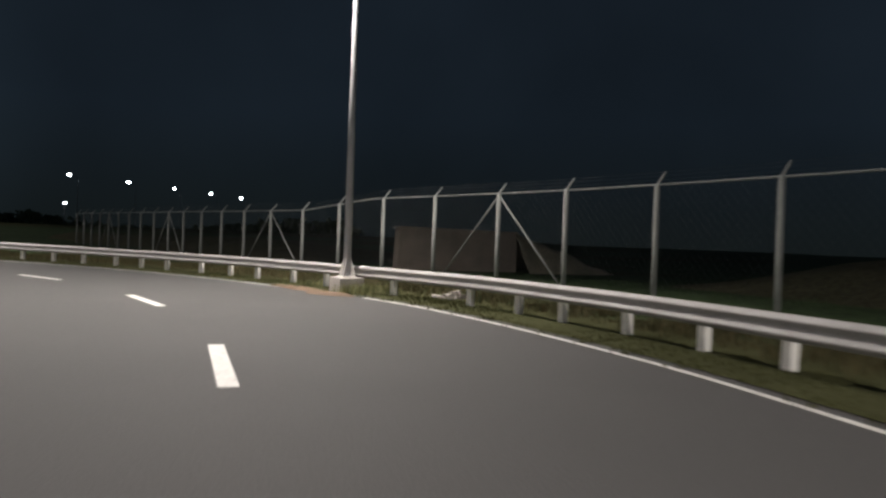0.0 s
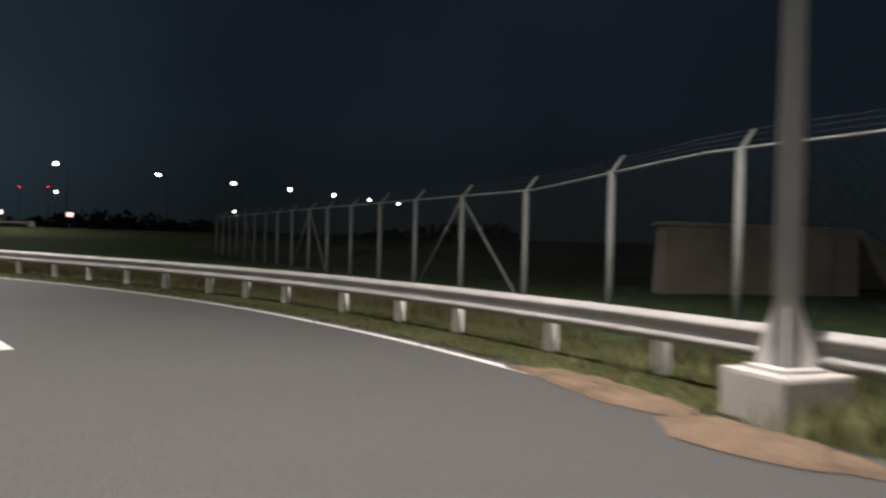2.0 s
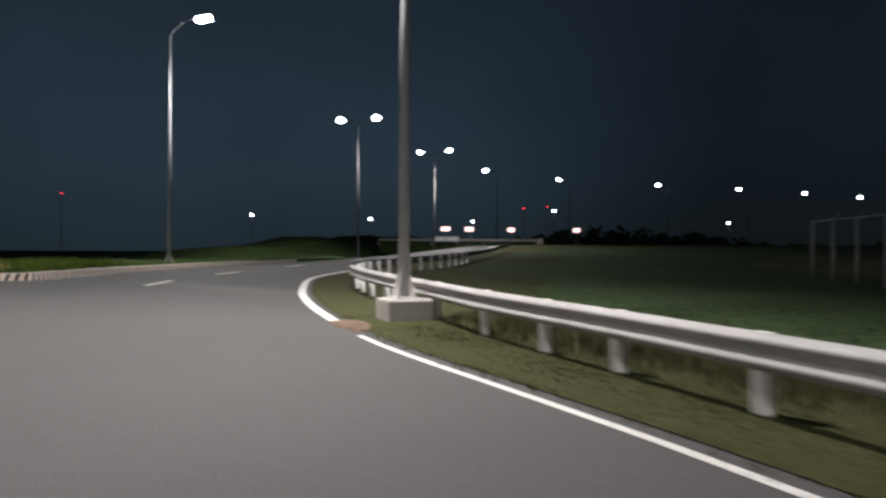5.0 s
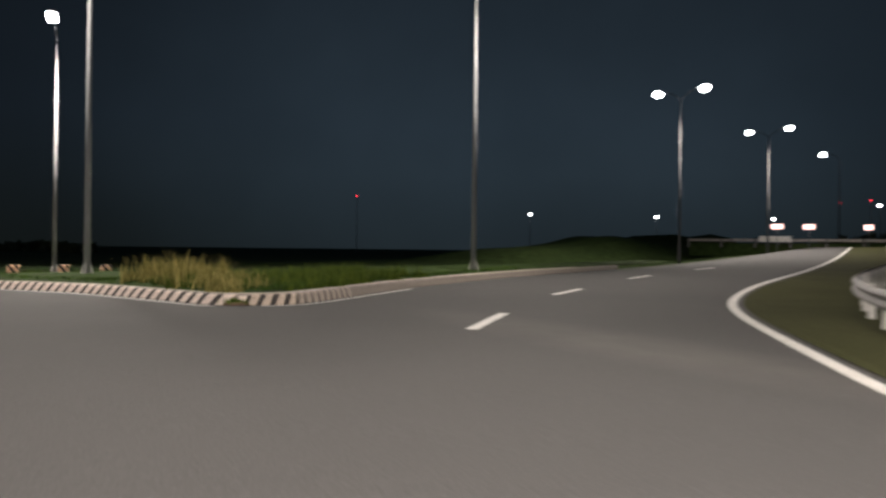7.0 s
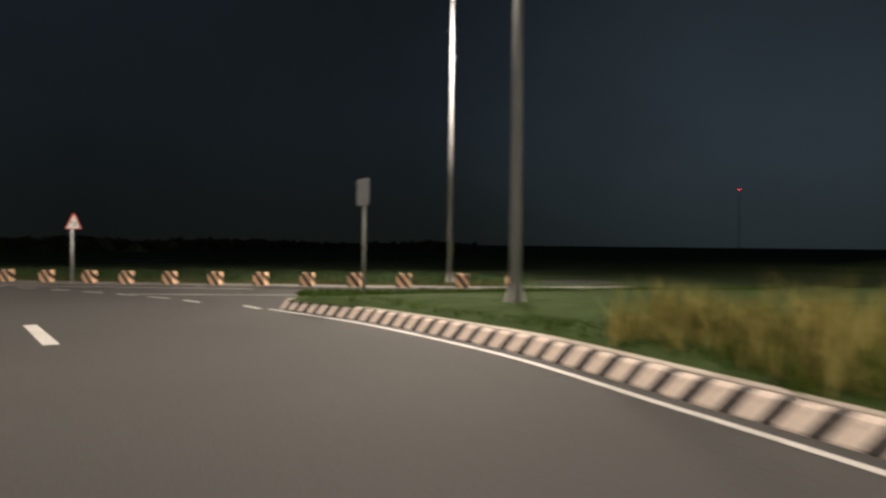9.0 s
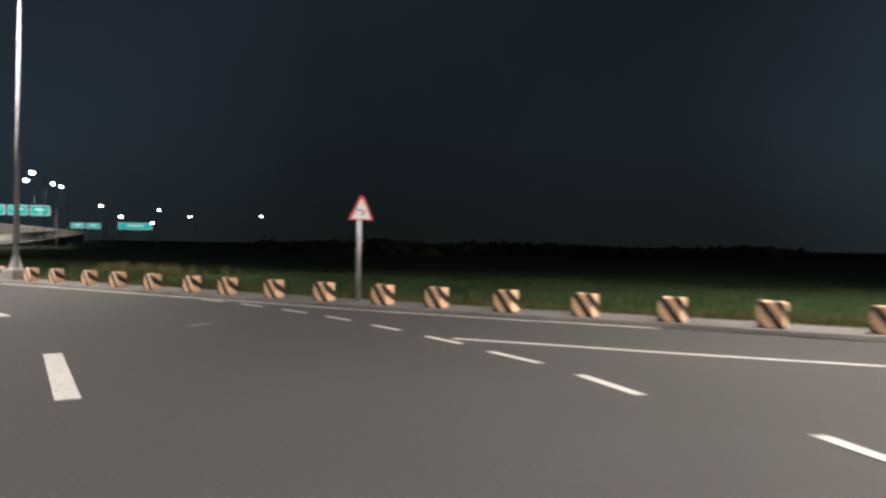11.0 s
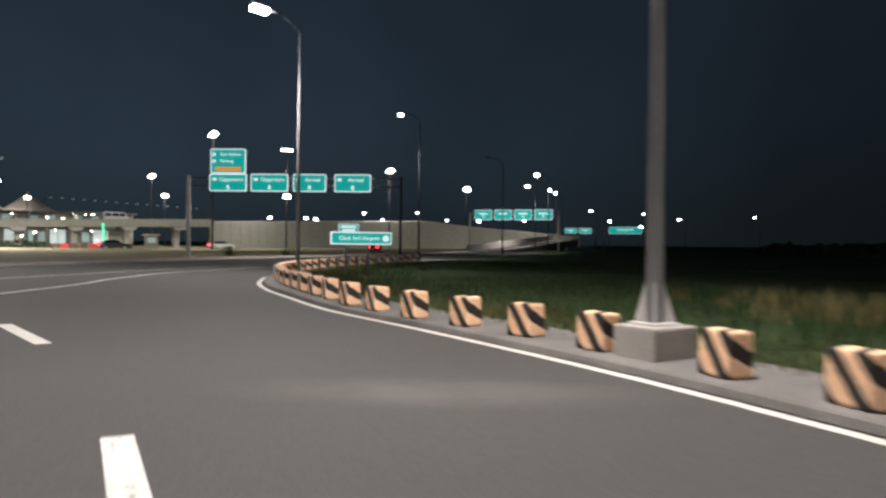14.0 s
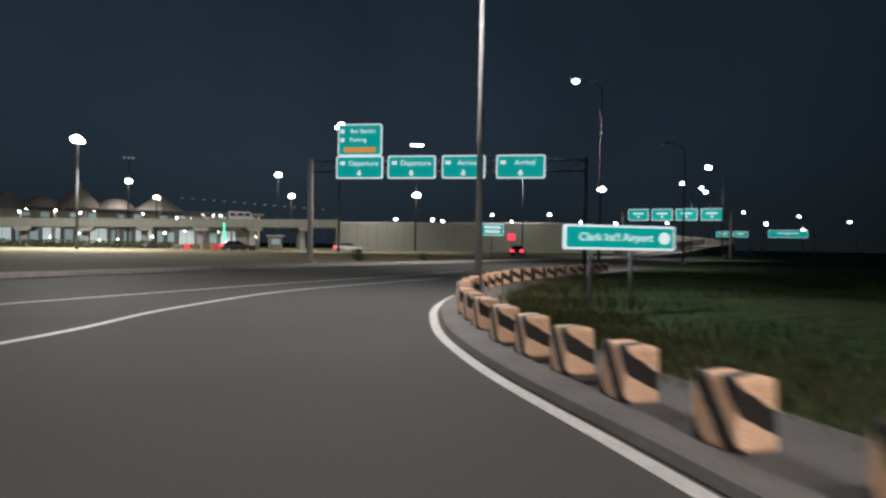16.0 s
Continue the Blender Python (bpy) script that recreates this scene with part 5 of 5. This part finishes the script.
def high_mast(x, y, h, heads, lower, turn, label, watts=0, aim=18, size=1.0):
    s = thing("light_mast", x, y, 0, turn, label, "light mast")
    part("pole", rod(bmesh.new(), (0, 0, -0.3), (0, 0, h), 0.2, 0.1, 10), MAST, s)
    if heads:
        part("crossarm", box(bmesh.new(), -1.3, 1.3, -0.08, 0.08, h - 0.1, h + 0.06, 0.02), POLE, s)
    for k in range(heads):
        u = (k - (heads - 1) / 2) * (2.4 / max(1, heads))
        fit = part("floodlight", box(bmesh.new(), u - 0.26, u + 0.26, -0.3, 0.0, h - 0.45, h - 0.1, 0.04), SIGN_BACK, s)
        part("lens", box(bmesh.new(), u - 0.23, u + 0.23, -0.34, -0.302, h - 0.44, h - 0.12, 0.01), FLOOD if heads > 3 else WINDOW_DIM, fit)
    if lower:
        part("bracket", rod(bmesh.new(), (0, 0.9, lower + 0.1), (0, -0.9, lower + 0.1), 0.05, 0.05, 8), POLE, s)
        # rear head is an added lamp, there to account for the spot aimed backwards
        bm = box(bmesh.new(), -0.5, 0.5, 0.8, 1.5, lower - 0.2, lower + 0.2, 0.12)
        part("lamp", bm, FLOOD, s, "bright white floodlight")
        bm = bmesh.new()
        bmesh.ops.create_uvsphere(bm, u_segments=14, v_segments=10, radius=0.5 * size)
        bmesh.ops.transform(bm, matrix=Matrix.Translation((0, -1.0, lower)) @ Matrix.Diagonal((1.35, 1.0, 0.85, 1)), verts=bm.verts)
        part("lamp", bm, FLOOD, s, "bright white floodlight")
    for side in (() if not watts else (aim,) if aim else (-38, 32)):
        data = bpy.data.lights.new("flood_light", "SPOT")
        data.energy, data.color, data.spot_size, data.spot_blend, data.shadow_soft_size = watts, (1.0, 0.96, 0.88), radians(158), 1.0, 0.3
        ob = new("flood_light", data)
        ob.parent = s
        ob.matrix_local = pose(0, math.copysign(2.2, side), (lower if not heads or h < 19 else h) - 0.7, side, 0, 0)
    return s


high_mast(-73.8, -157.7, 20.0, 4, 10.5, 182, "tall floodlight mast with four lamps and a lower lamp", 16000)
high_mast(-17.5, -179, 18.2, 3, 13.2, 195, "tall floodlight mast beside the terminal, its top lamps unlit", 3000)
for x, y, z, watts, aim, size in ((-29, -113.5, 13.0, 46000, 0, 1.0), (-59.6, -127.5, 18.0, 22000, 8, 0.9), (-47.6, -172.7, 14.8, 8000, 18, 1.0), (-48.4, -204.4, 12.6, 0, 18, 1.1), (-24.5, -172.5, 9.7, 0, 18, 0.75),
                                  (-104.4, -198.0, 20.4, 30000, 10, 1.2), (-153.7, -278.9, 22.5, 0, 18, 2.0)):
    high_mast(x, y, z + 0.6, 0, z, 188, "grey lamp mast with one bright floodlight", watts, aim, size)


def forecourt():
    s = thing("booth", -50.5, -131, 0, 10, "small yellow ticket booth with a flat roof", "booth")
    part("body", box(bmesh.new(), -0.9, 0.9, -0.9, 0.9, 0, 2.2, 0.04), RAMP_WALL, s)
    part("roof", box(bmesh.new(), -1.2, 1.2, -1.2, 1.2, 2.2, 2.4, 0.04), CONCRETE, s)
    part("pane", box(bmesh.new(), -0.6, 0.6, 0.9, 0.93, 1.1, 1.9), WINDOW_DIM, s)
    t = thing("light_tube", -45.6, -115.7, 0, 0, "upright glowing green light tube on a short post", "light")
    part("stem", rod(bmesh.new(), (0, 0, -0.1), (0, 0, 1.4), 0.06, 0.06, 8), SIGN_BACK, t)
    part("tube", rod(bmesh.new(), (0, 0, 1.4), (0.12, 0, 3.7), 0.10, 0.10, 10), GREEN_TUBE, t)
    b = thing("red_panel", -81.3, -112.9, 0, 190, "small red lit panel on a post", "sign")
    part("post", rod(bmesh.new(), (0, 0.05, -0.1), (0, 0.05, 2.2), 0.05, 0.05, 8), SIGN_BACK, b)
    part("face", box(bmesh.new(), -0.5, 0.5, -0.05, 0.03, 2.15, 3.0, 0.03), RED_LIT, b)
    for k in range(9):
        x = -37.5 - k * 1.25
        q = thing("road_barrier", x, -128.2 - k * 0.12, 0, 8, "orange plastic road barrier", "barrier", "orange barriers in a row")
        part("body", prism(bmesh.new(), [(-0.5, 0), (0.5, 0), (0.47, 0.25), (0.47, 0.9), (-0.47, 0.9), (-0.47, 0.25)], -0.14, 0.14), SIGN_RED if k % 3 == 1 else SOIL, q)


forecourt()


def hedge(a, b, label):
    """A clipped hedge of many small leaves along a straight run."""
    a, b = Vector(a), Vector(b)
    d = (b - a).length
    h = thing("hedge", a.x, a.y, 0, math.degrees(math.atan2(b.y - a.y, b.x - a.x)), label, "hedge")
    g = random.Random(77)
    bm = bmesh.new()
    for k in range(int(d / 0.8)):
        rod(bm, (k * 0.8 + 0.3, 0, -0.1), (k * 0.8 + 0.4, g.uniform(-0.2, 0.2), 0.8), 0.03, 0.015, 5)
    tagged(part("stems", bm, BARK, h), kind="stuff")
    verts, faces = [], []
    for k in range(int(d * 70)):
        x = g.uniform(0, d)
        c = Vector((x, g.gauss(0, 0.32), g.random() ** 0.7 * (1.2 + 0.25 * noise.noise((x * 0.35, 0, 3)))))
        u, v = (Vector((g.gauss(0, 1), g.gauss(0, 1), g.gauss(0, 1))).normalized() * g.uniform(0.10, 0.20) for _ in (0, 1))
        i = len(verts)
        verts += [tuple(c + u), tuple(c + v), tuple(c - u), tuple(c - v)]
        faces.append((i, i + 1, i + 2, i + 3))
    me = bpy.data.meshes.new("leaves")
    me.from_pydata(verts, [], faces)
    me.materials.append(LEAF)
    ob = new("leaves", me)
    ob.parent = h
    tagged(ob, kind="stuff")


hedge((16, -130), (-33.5, -142.6), "low dark green hedge before the elevated road")


def van():
    d = Vector((-65, -16.5)).normalized()
    p = Vector((6, -141.5)) + d * 50.3 + Vector((d.y, -d.x)) * 1.0
    v = thing("van", p.x, p.y, 4.56, math.degrees(math.atan2(d.y, d.x)), "white van on the elevated road before the terminal", "van")
    bm = prism(bmesh.new(), [(-2.2, 0.35), (2.2, 0.35), (2.2, 1.0), (1.75, 1.25), (1.35, 1.95), (-2.1, 2.0), (-2.2, 1.8)], -0.85, 0.85)
    bmesh.ops.bevel(bm, geom=list(bm.edges), offset=0.06, segments=2, affect="EDGES")
    part("body", bm, CAR_WHITE, v)
    for x0, x1 in ((-2.0, -0.9), (-0.75, 0.3), (0.45, 1.35)):
        part("window", box(bmesh.new(), x0, x1, -0.87, 0.87, 1.2, 1.75, 0.02), CAR_GLASS, v)
    for wx in (-1.4, 1.45):
        for wy in (-0.78, 0.78):
            wheel = part("tyre", rod(bmesh.new(), (wx, wy - 0.11, 0.33), (wx, wy + 0.11, 0.33), 0.33, 0.33, 16), BLACK, v)
            part("rim", rod(bmesh.new(), (wx, wy - 0.115, 0.33), (wx, wy + 0.115, 0.33), 0.2, 0.2, 12), GALV, wheel)


van()


def light_string():
    a, b = Vector((-20.5, -210.5, 12.0)), Vector((-57.0, -218.2, 10.2))
    s = thing("light_string", a.x, a.y, 0, 0, "row of faint small lamps on a wire between two posts", "string lights")
    for p in (a, b):
        part("post", rod(bmesh.new(), (p.x - a.x, p.y - a.y, -0.2), (p.x - a.x, p.y - a.y, p.z + 0.1), 0.09, 0.06, 8), MAST, s)
    part("wire", rod(bmesh.new(), (0, 0, a.z), (b.x - a.x, b.y - a.y, b.z), 0.012, 0.012, 5), WIRE, s)
    for k in range(15):
        q = (b - a) * ((k + 0.5) / 15)
        part("lamp", box(bmesh.new(), q.x - 0.32, q.x + 0.32, q.y - 0.08, q.y + 0.08, a.z + q.z - 0.14, a.z + q.z, 0.03), STRING_LIT, s)


light_string()


def car(x, y, turn, paint, label):
    """A small saloon, its rear towards its own -x."""
    c = thing("car", x, y, 0.02, turn, label, "car")
    outline = [(-2.1, 0.35), (-2.15, 0.75), (-2.05, 0.95), (-1.5, 1.0), (0.9, 0.98), (1.75, 0.85), (2.1, 0.65), (2.12, 0.35)]
    bm = prism(bmesh.new(), outline, -0.84, 0.84)
    bmesh.ops.bevel(bm, geom=list(bm.edges), offset=0.05, segments=2, affect="EDGES")
    part("body", bm, paint, c)
    bm = prism(bmesh.new(), [(-1.75, 0.98), (-1.1, 1.42), (0.2, 1.45), (1.0, 0.98)], -0.72, 0.72)
    for v in bm.verts:
        if v.co.z > 1.2:
            v.co.y *= 0.82
    part("cabin", bm, CAR_GLASS, c, "dark glass")
    bm = prism(bmesh.new(), [(-1.15, 1.43), (-1.05, 1.47), (0.15, 1.49), (0.25, 1.45)], -0.56, 0.56)
    part("roof", bm, paint, c)
    for wx in (-1.35, 1.3):
        for wy in (-0.78, 0.78):
            wheel = part("tyre", rod(bmesh.new(), (wx, wy - 0.1, 0.31), (wx, wy + 0.1, 0.31), 0.31, 0.31, 18), BLACK, c)
            part("rim", rod(bmesh.new(), (wx, wy - 0.105, 0.31), (wx, wy + 0.105, 0.31), 0.19, 0.19, 12), GALV, wheel)
    for wy in (-0.6, 0.6):
        part("tail_lamp", box(bmesh.new(), -2.19, -2.1, wy - 0.22, wy + 0.22, 0.72, 0.92, 0.02), TAIL, c, "glowing red tail lamp")
    part("plate", box(bmesh.new(), -2.19, -2.14, -0.26, 0.26, 0.5, 0.62), SIGN_WHITE, c)
    return c


car(-82.2, -112.7, 250, CAR_DARK, "dark saloon car with red tail lamps lit")
car(-61.2, -139.5, 195, CAR_WHITE, "pale saloon car with red tail lamps lit")
car(-45.5, -128.0, 200, CAR_DARK, "dark saloon car with red tail lamps lit")


# ---- soil that has washed over the road edge ----
def soil_patch(points, name="soil", lift=0.0):
    bm = bmesh.new()
    cx, cy = sum(p[0] for p in points) / len(points), sum(p[1] for p in points) / len(points)
    ring = smooth(list(points) + [points[0]], 0.18)
    rows_ = []
    for c in ring:
        jag = 1 + 0.16 * noise.noise((c.x * 2.2, c.y * 2.2, 3)) + 0.10 * noise.noise((c.x * 7, c.y * 7, 5))
        r = []
        for k, h in ((0.05, 0.05 + lift), (0.5, 0.045 + lift * 0.9), (0.85, 0.03 + lift * 0.3), (1.0, -0.004)):
            x, y = cx + (c.x - cx) * k * jag, cy + (c.y - cy) * k * jag
            r.append((x, y, rise(x, y) + 0.012 + h * (1 + 0.7 * noise.noise((x * 4, y * 4, 1)))))
        rows_.append(r)
    sheet(rows_, name, SOIL, "thin spill of orange soil over the road edge", "soil")


soil_patch([(-6.75, 22.8), (-6.1, 22.2), (-5.5, 21.55), (-4.95, 21.3), (-4.7, 21.5), (-5.2, 22.1), (-5.8, 22.65), (-6.3, 22.9)])
soil_patch([(-4.9, 20.6), (-4.3, 20.25), (-3.7, 20.12), (-3.35, 20.15), (-3.7, 20.55), (-4.1, 20.95), (-4.6, 21.35), (-4.95, 21.2)])
soil_patch([(-29.1, 30.05), (-30.2, 30.12), (-30.7, 30.4), (-30.3, 30.7), (-29.4, 30.5)])
soil_patch([(-46.78, 25.2), (-46.58, 25.22), (-46.5, 25.45), (-46.52, 25.7), (-46.7, 25.75), (-46.82, 25.45)], lift=0.02)


# ---- grass ----
def blades(name, spots, mat, label, tall, spread, thick=0.012):
    """Many single blades, each two triangles, at the given places; tall and spread may vary from spot to spot."""
    rng = np.random.default_rng(len(spots))
    p = np.array(spots, float)
    n = len(p)
    ang = rng.uniform(0, 2 * np.pi, n)
    h = p[:, 3] * rng.uniform(0.45, 1.15, n) * tall
    w = thick * rng.uniform(0.6, 1.4, n)
    lean = rng.uniform(0.1, 1.0, n) * spread * h
    d = np.stack([np.cos(ang), np.sin(ang)], 1)
    s = np.stack([-np.sin(ang), np.cos(ang)], 1)
    base = p[:, :3]
    v = np.empty((n, 5, 3))
    v[:, 0, :2], v[:, 1, :2] = base[:, :2] - s * w[:, None], base[:, :2] + s * w[:, None]
    v[:, 2, :2], v[:, 3, :2] = base[:, :2] + d * lean[:, None] * 0.35 + s * w[:, None] * 0.8, base[:, :2] + d * lean[:, None] * 0.35 - s * w[:, None] * 0.8
    v[:, 4, :2] = base[:, :2] + d * lean[:, None]
    v[:, 0, 2] = v[:, 1, 2] = base[:, 2] - 0.02
    v[:, 2, 2] = v[:, 3, 2] = base[:, 2] + h * 0.6
    v[:, 4, 2] = base[:, 2] + h
    i = np.arange(n)[:, None] * 5
    quads = i + np.array([[0, 1, 2, 3]])
    tris = i + np.array([[3, 2, 4]])
    me = bpy.data.meshes.new(name)
    me.vertices.add(n * 5)
    me.vertices.foreach_set("co", v.ravel())
    me.loops.add(n * 7)
    me.loops.foreach_set("vertex_index", np.concatenate([quads, tris], 1).ravel().astype(np.int32))
    me.polygons.add(n * 2)
    starts = (np.arange(n)[:, None] * 7 + np.array([[0, 4]])).ravel().astype(np.int32)
    me.polygons.foreach_set("loop_start", starts)
    me.update(calc_edges=True)
    me.materials.append(mat)
    return tagged(new(name, me), label, "grass", kind="stuff")


rng = random.Random(5)


def along(curve, a, b, near, far, count, z=0.035):
    """Places strewn beside a curve, between two distances from it, in patches."""
    nn = normals(curve)
    out = []
    while len(out) < count:
        i = rng.randrange(a, min(b, len(curve)))
        d = rng.uniform(near, far)
        q = curve[i] + nn[i] * d + Vector((rng.uniform(-0.5, 0.5), rng.uniform(-0.5, 0.5)))
        k = 0.65 + 0.9 * noise.noise((q.x * 0.45, q.y * 0.45, 4))
        if rng.random() < 0.35 + k:
            out.append((q.x, q.y, rise(q.x, q.y) + z, max(0.3, k)))
    return out


blades("verge_grass", along(EDGE, 4, 62, 0.45, 1.5, 52000), BLADE, "short green grass beside the guard rail", 0.05, 0.9, 0.006)
blades("rail_grass", along(EDGE, 4, 62, 1.9, 4.0, 42000), BLADE_DULL, "taller rough brownish grass behind the guard rail", 0.30, 0.6, 0.008)
blades("field_grass", along(EDGE, 2, 75, 3.0, 14.0, 30000), BLADE_FIELD, "dark rough field grass before the fence", 0.2, 0.6, 0.010)


def on_island(count, test, h):
    out = []
    while len(out) < count:
        x, y = rng.uniform(-66, -46), rng.uniform(14, 36)
        if inside(ISLAND, x, y) and test(x, y):
            out.append((x, y, rise(x, y) + 0.30, h * (0.8 + 0.7 * noise.noise((x * 0.7, y * 0.7, 1)))))
    return out


edge_island = smooth(ISLAND, 0.4)
near_kerb = lambda x, y: min((c - Vector((x, y))).length for c in edge_island[::2]) > 0.45
blades("island_grass", on_island(60000, lambda x, y: near_kerb(x, y), 1.0), BLADE_LUSH, "green grass on the traffic island", 0.13, 0.8, 0.008)
def tufts(count, cx, cy, rx, ry, each, h, seed):
    """Bunches of grass growing from common roots, of uneven height."""
    g = random.Random(seed)
    out = []
    while len(out) < count * each:
        x, y = g.gauss(cx, rx), g.gauss(cy, ry)
        if not (inside(ISLAND, x, y) and near_kerb(x, y)) or ((x - cx) / rx) ** 2 + ((y - cy) / ry) ** 2 > 4.5:
            continue
        tall = h * g.uniform(0.45, 1.15) * (0.9 + 0.5 * noise.noise((x * 0.9, y * 0.9, 3)))
        for _ in range(each):
            out.append((x + g.gauss(0, 0.09), y + g.gauss(0, 0.09), rise(x, y) + 0.25, max(0.2, tall)))
    return out


dry = tufts(52, -51.4, 23.2, 0.65, 0.42, 34, 0.95, 21) + tufts(66, -49.9, 24.2, 0.7, 0.5, 34, 1.05, 23) + tufts(46, -48.5, 25.0, 0.6, 0.45, 34, 0.85, 24) + tufts(16, -47.6, 25.3, 0.35, 0.4, 34, 0.65, 26)
blades("tall_dry_grass", dry, BLADE_DRY, "clump of tall yellow dry grass on the island", 0.62, 0.55, 0.011)
rank = tufts(45, -49.6, 24.4, 1.0, 0.6, 34, 0.9, 31) + tufts(150, -50.9, 26.0, 1.6, 1.0, 34, 1.0, 22) + tufts(130, -50.2, 27.3, 1.6, 0.7, 34, 0.85, 25) + tufts(220, -53.6, 28.4, 2.0, 1.2, 30, 1.05, 27)
blades("tall_green_grass", rank, BLADE_RANK, "tall rank green and yellow grass on the island", 0.42, 0.6, 0.011)
blades("kerb_weeds", [(-46.72 + rng.gauss(0, 0.09), 25.48 + rng.gauss(0, 0.14), rise(-46.7, 25.5) + 0.05, 1.0) for _ in range(190)], BLADE_RANK, "low green weeds growing over the worn kerb at the island tip", 0.10, 0.9, 0.012)
west = [Vector((c.x, c.y)) for c in MARKERS[::2]]
blades("roadside_grass", along(west, 10, len(west) - 20, 0.9, 3.0, 32000, 0.05), BLADE_ROUGH, "rough green and straw grass behind the marker blocks", 0.28, 0.6, 0.009)
blades("roadside_field_grass", along(west, 6, len(west) - 10, 2.5, 13.0, 44000, 0.08), BLADE_FIELD, "dark unmown grass behind the marker blocks", 0.32, 0.5, 0.010)
clump = []
for _ in range(70):
    cx, cy, tall = rng.gauss(-70.7, 0.7), rng.gauss(-16.6, 2.3), rng.uniform(0.5, 1.15)
    clump += [(cx + rng.gauss(0, 0.1), cy + rng.gauss(0, 0.1), rise(cx, cy) + 0.05, tall) for _ in range(36)]
blades("tall_verge_grass", clump, BLADE_STRAW, "tall straw-coloured grass standing behind the marker blocks", 0.52, 0.4, 0.012)
blades("weeds", [(-3.5 + rng.gauss(0, 0.35), 21.2 + rng.gauss(0, 0.3), 0.03, 1.0) for _ in range(900)]
       + [(-5.6 + rng.gauss(0, 0.5), 23.15 + rng.gauss(0, 0.35), 0.03, 0.7) for _ in range(120)], BLADE_WEED, "pale green weeds at the foot of the lamp block", 0.26, 0.7, 0.008)


# ---- shrubs on the stubble strip ----
def shrub(x, y, w, h, seed):
    g = random.Random(seed)
    sh = thing("shrub", x, y, 0.1, 0, "low dark green shrub on the dry stubble strip", "shrub", "shrubs on the stubble strip")
    bm = bmesh.new()
    for k in range(5):
        q = g.uniform(0, 6.28)
        rod(bm, (0, 0, -0.1), (0.3 * w * math.cos(q), 0.3 * w * math.sin(q), 0.6 * h), 0.035, 0.012, 6)
    part("stems", bm, BARK, sh)
    bm = bmesh.new()
    for k in range(520):
        q, r, z = g.uniform(0, 6.28), abs(g.gauss(0, 0.42)) * w, g.uniform(0.1, 1.0)
        r *= 1.1 - 0.5 * z + 0.3 * math.sin(3 * q + seed)
        c = Vector((r * math.cos(q), r * math.sin(q), z * h))
        u, v = (Vector((g.gauss(0, 1), g.gauss(0, 1), g.gauss(0, 0.6))).normalized() * g.uniform(0.05, 0.12) for _ in (0, 1))
        bm.faces.new([bm.verts.new(c + k2) for k2 in (u, v * 0.6, -u, -v * 0.6)])
    part("leaves", bm, LEAF, sh)


for k, (x, y, w, h) in enumerate(((-60.8, -74.5, 1.1, 0.85), (-66.5, -82.0, 0.7, 0.5))):
    shrub(x, y, w, h, k + 40)


# ---- dark tree line ----
def tree_line(name, spots, label):
    """Distant woods: many leaf clumps over an uneven outline."""
    verts, faces = [], []
    r2 = random.Random(11)
    for x, y, h, w in spots:
        for _ in range(46):
            u, v_ = r2.gauss(0, 0.42) * w, abs(r2.gauss(0.45, 0.33))
            if v_ > 1.05:
                continue
            u *= (1.15 - 0.6 * v_)
            c = Vector((x + u * r2.uniform(-1, 1), y + u * r2.uniform(-1, 1), v_ * h))
            s = r2.uniform(0.35, 0.95) * w * 0.22
            a, b = Vector((r2.gauss(0, 1), r2.gauss(0, 1), r2.gauss(0, 1))).normalized(), Vector((r2.gauss(0, 1), r2.gauss(0, 1), r2.gauss(0, 1))).normalized()
            i = len(verts)
            verts += [tuple(c + a * s), tuple(c + b * s), tuple(c - a * s * 0.8), tuple(c - b * s)]
            faces += [(i, i + 1, i + 2), (i, i + 2, i + 3)]
    me = bpy.data.meshes.new(name)
    me.from_pydata(verts, [], faces)
    me.materials.append(LEAF)
    return tagged(new(name, me), label, "trees", kind="stuff")


r3 = random.Random(3)
spots = []
for k in range(260):
    t = k / 259
    ang = radians(14 + 84 * t)
    far_ = 255 + 60 * math.sin(t * 9) + r3.uniform(-25, 25)
    if t < 0.45:
        spots.append((-20 - far_ * math.sin(ang), 20 + far_ * math.cos(ang), 5.5 + 2.5 * math.sin(t * 23) + r3.uniform(-1.5, 2), r3.uniform(7, 13)))
tree_line("far_woods", spots, "dark line of far trees against the night sky")
spots = []
for k in range(240):
    t = k / 239
    ang = radians(98 + 42 * t)
    far_ = 150 + 40 * math.sin(t * 7) + r3.uniform(-15, 15)
    spots.append((-60 - far_ * math.sin(ang), far_ * math.cos(ang), (0.9 + 0.35 * math.sin(t * 17) + r3.uniform(-0.4, 0.4)), r3.uniform(6, 11)))
tree_line("far_woods", spots, "dark scrub and trees beyond the unlit field")
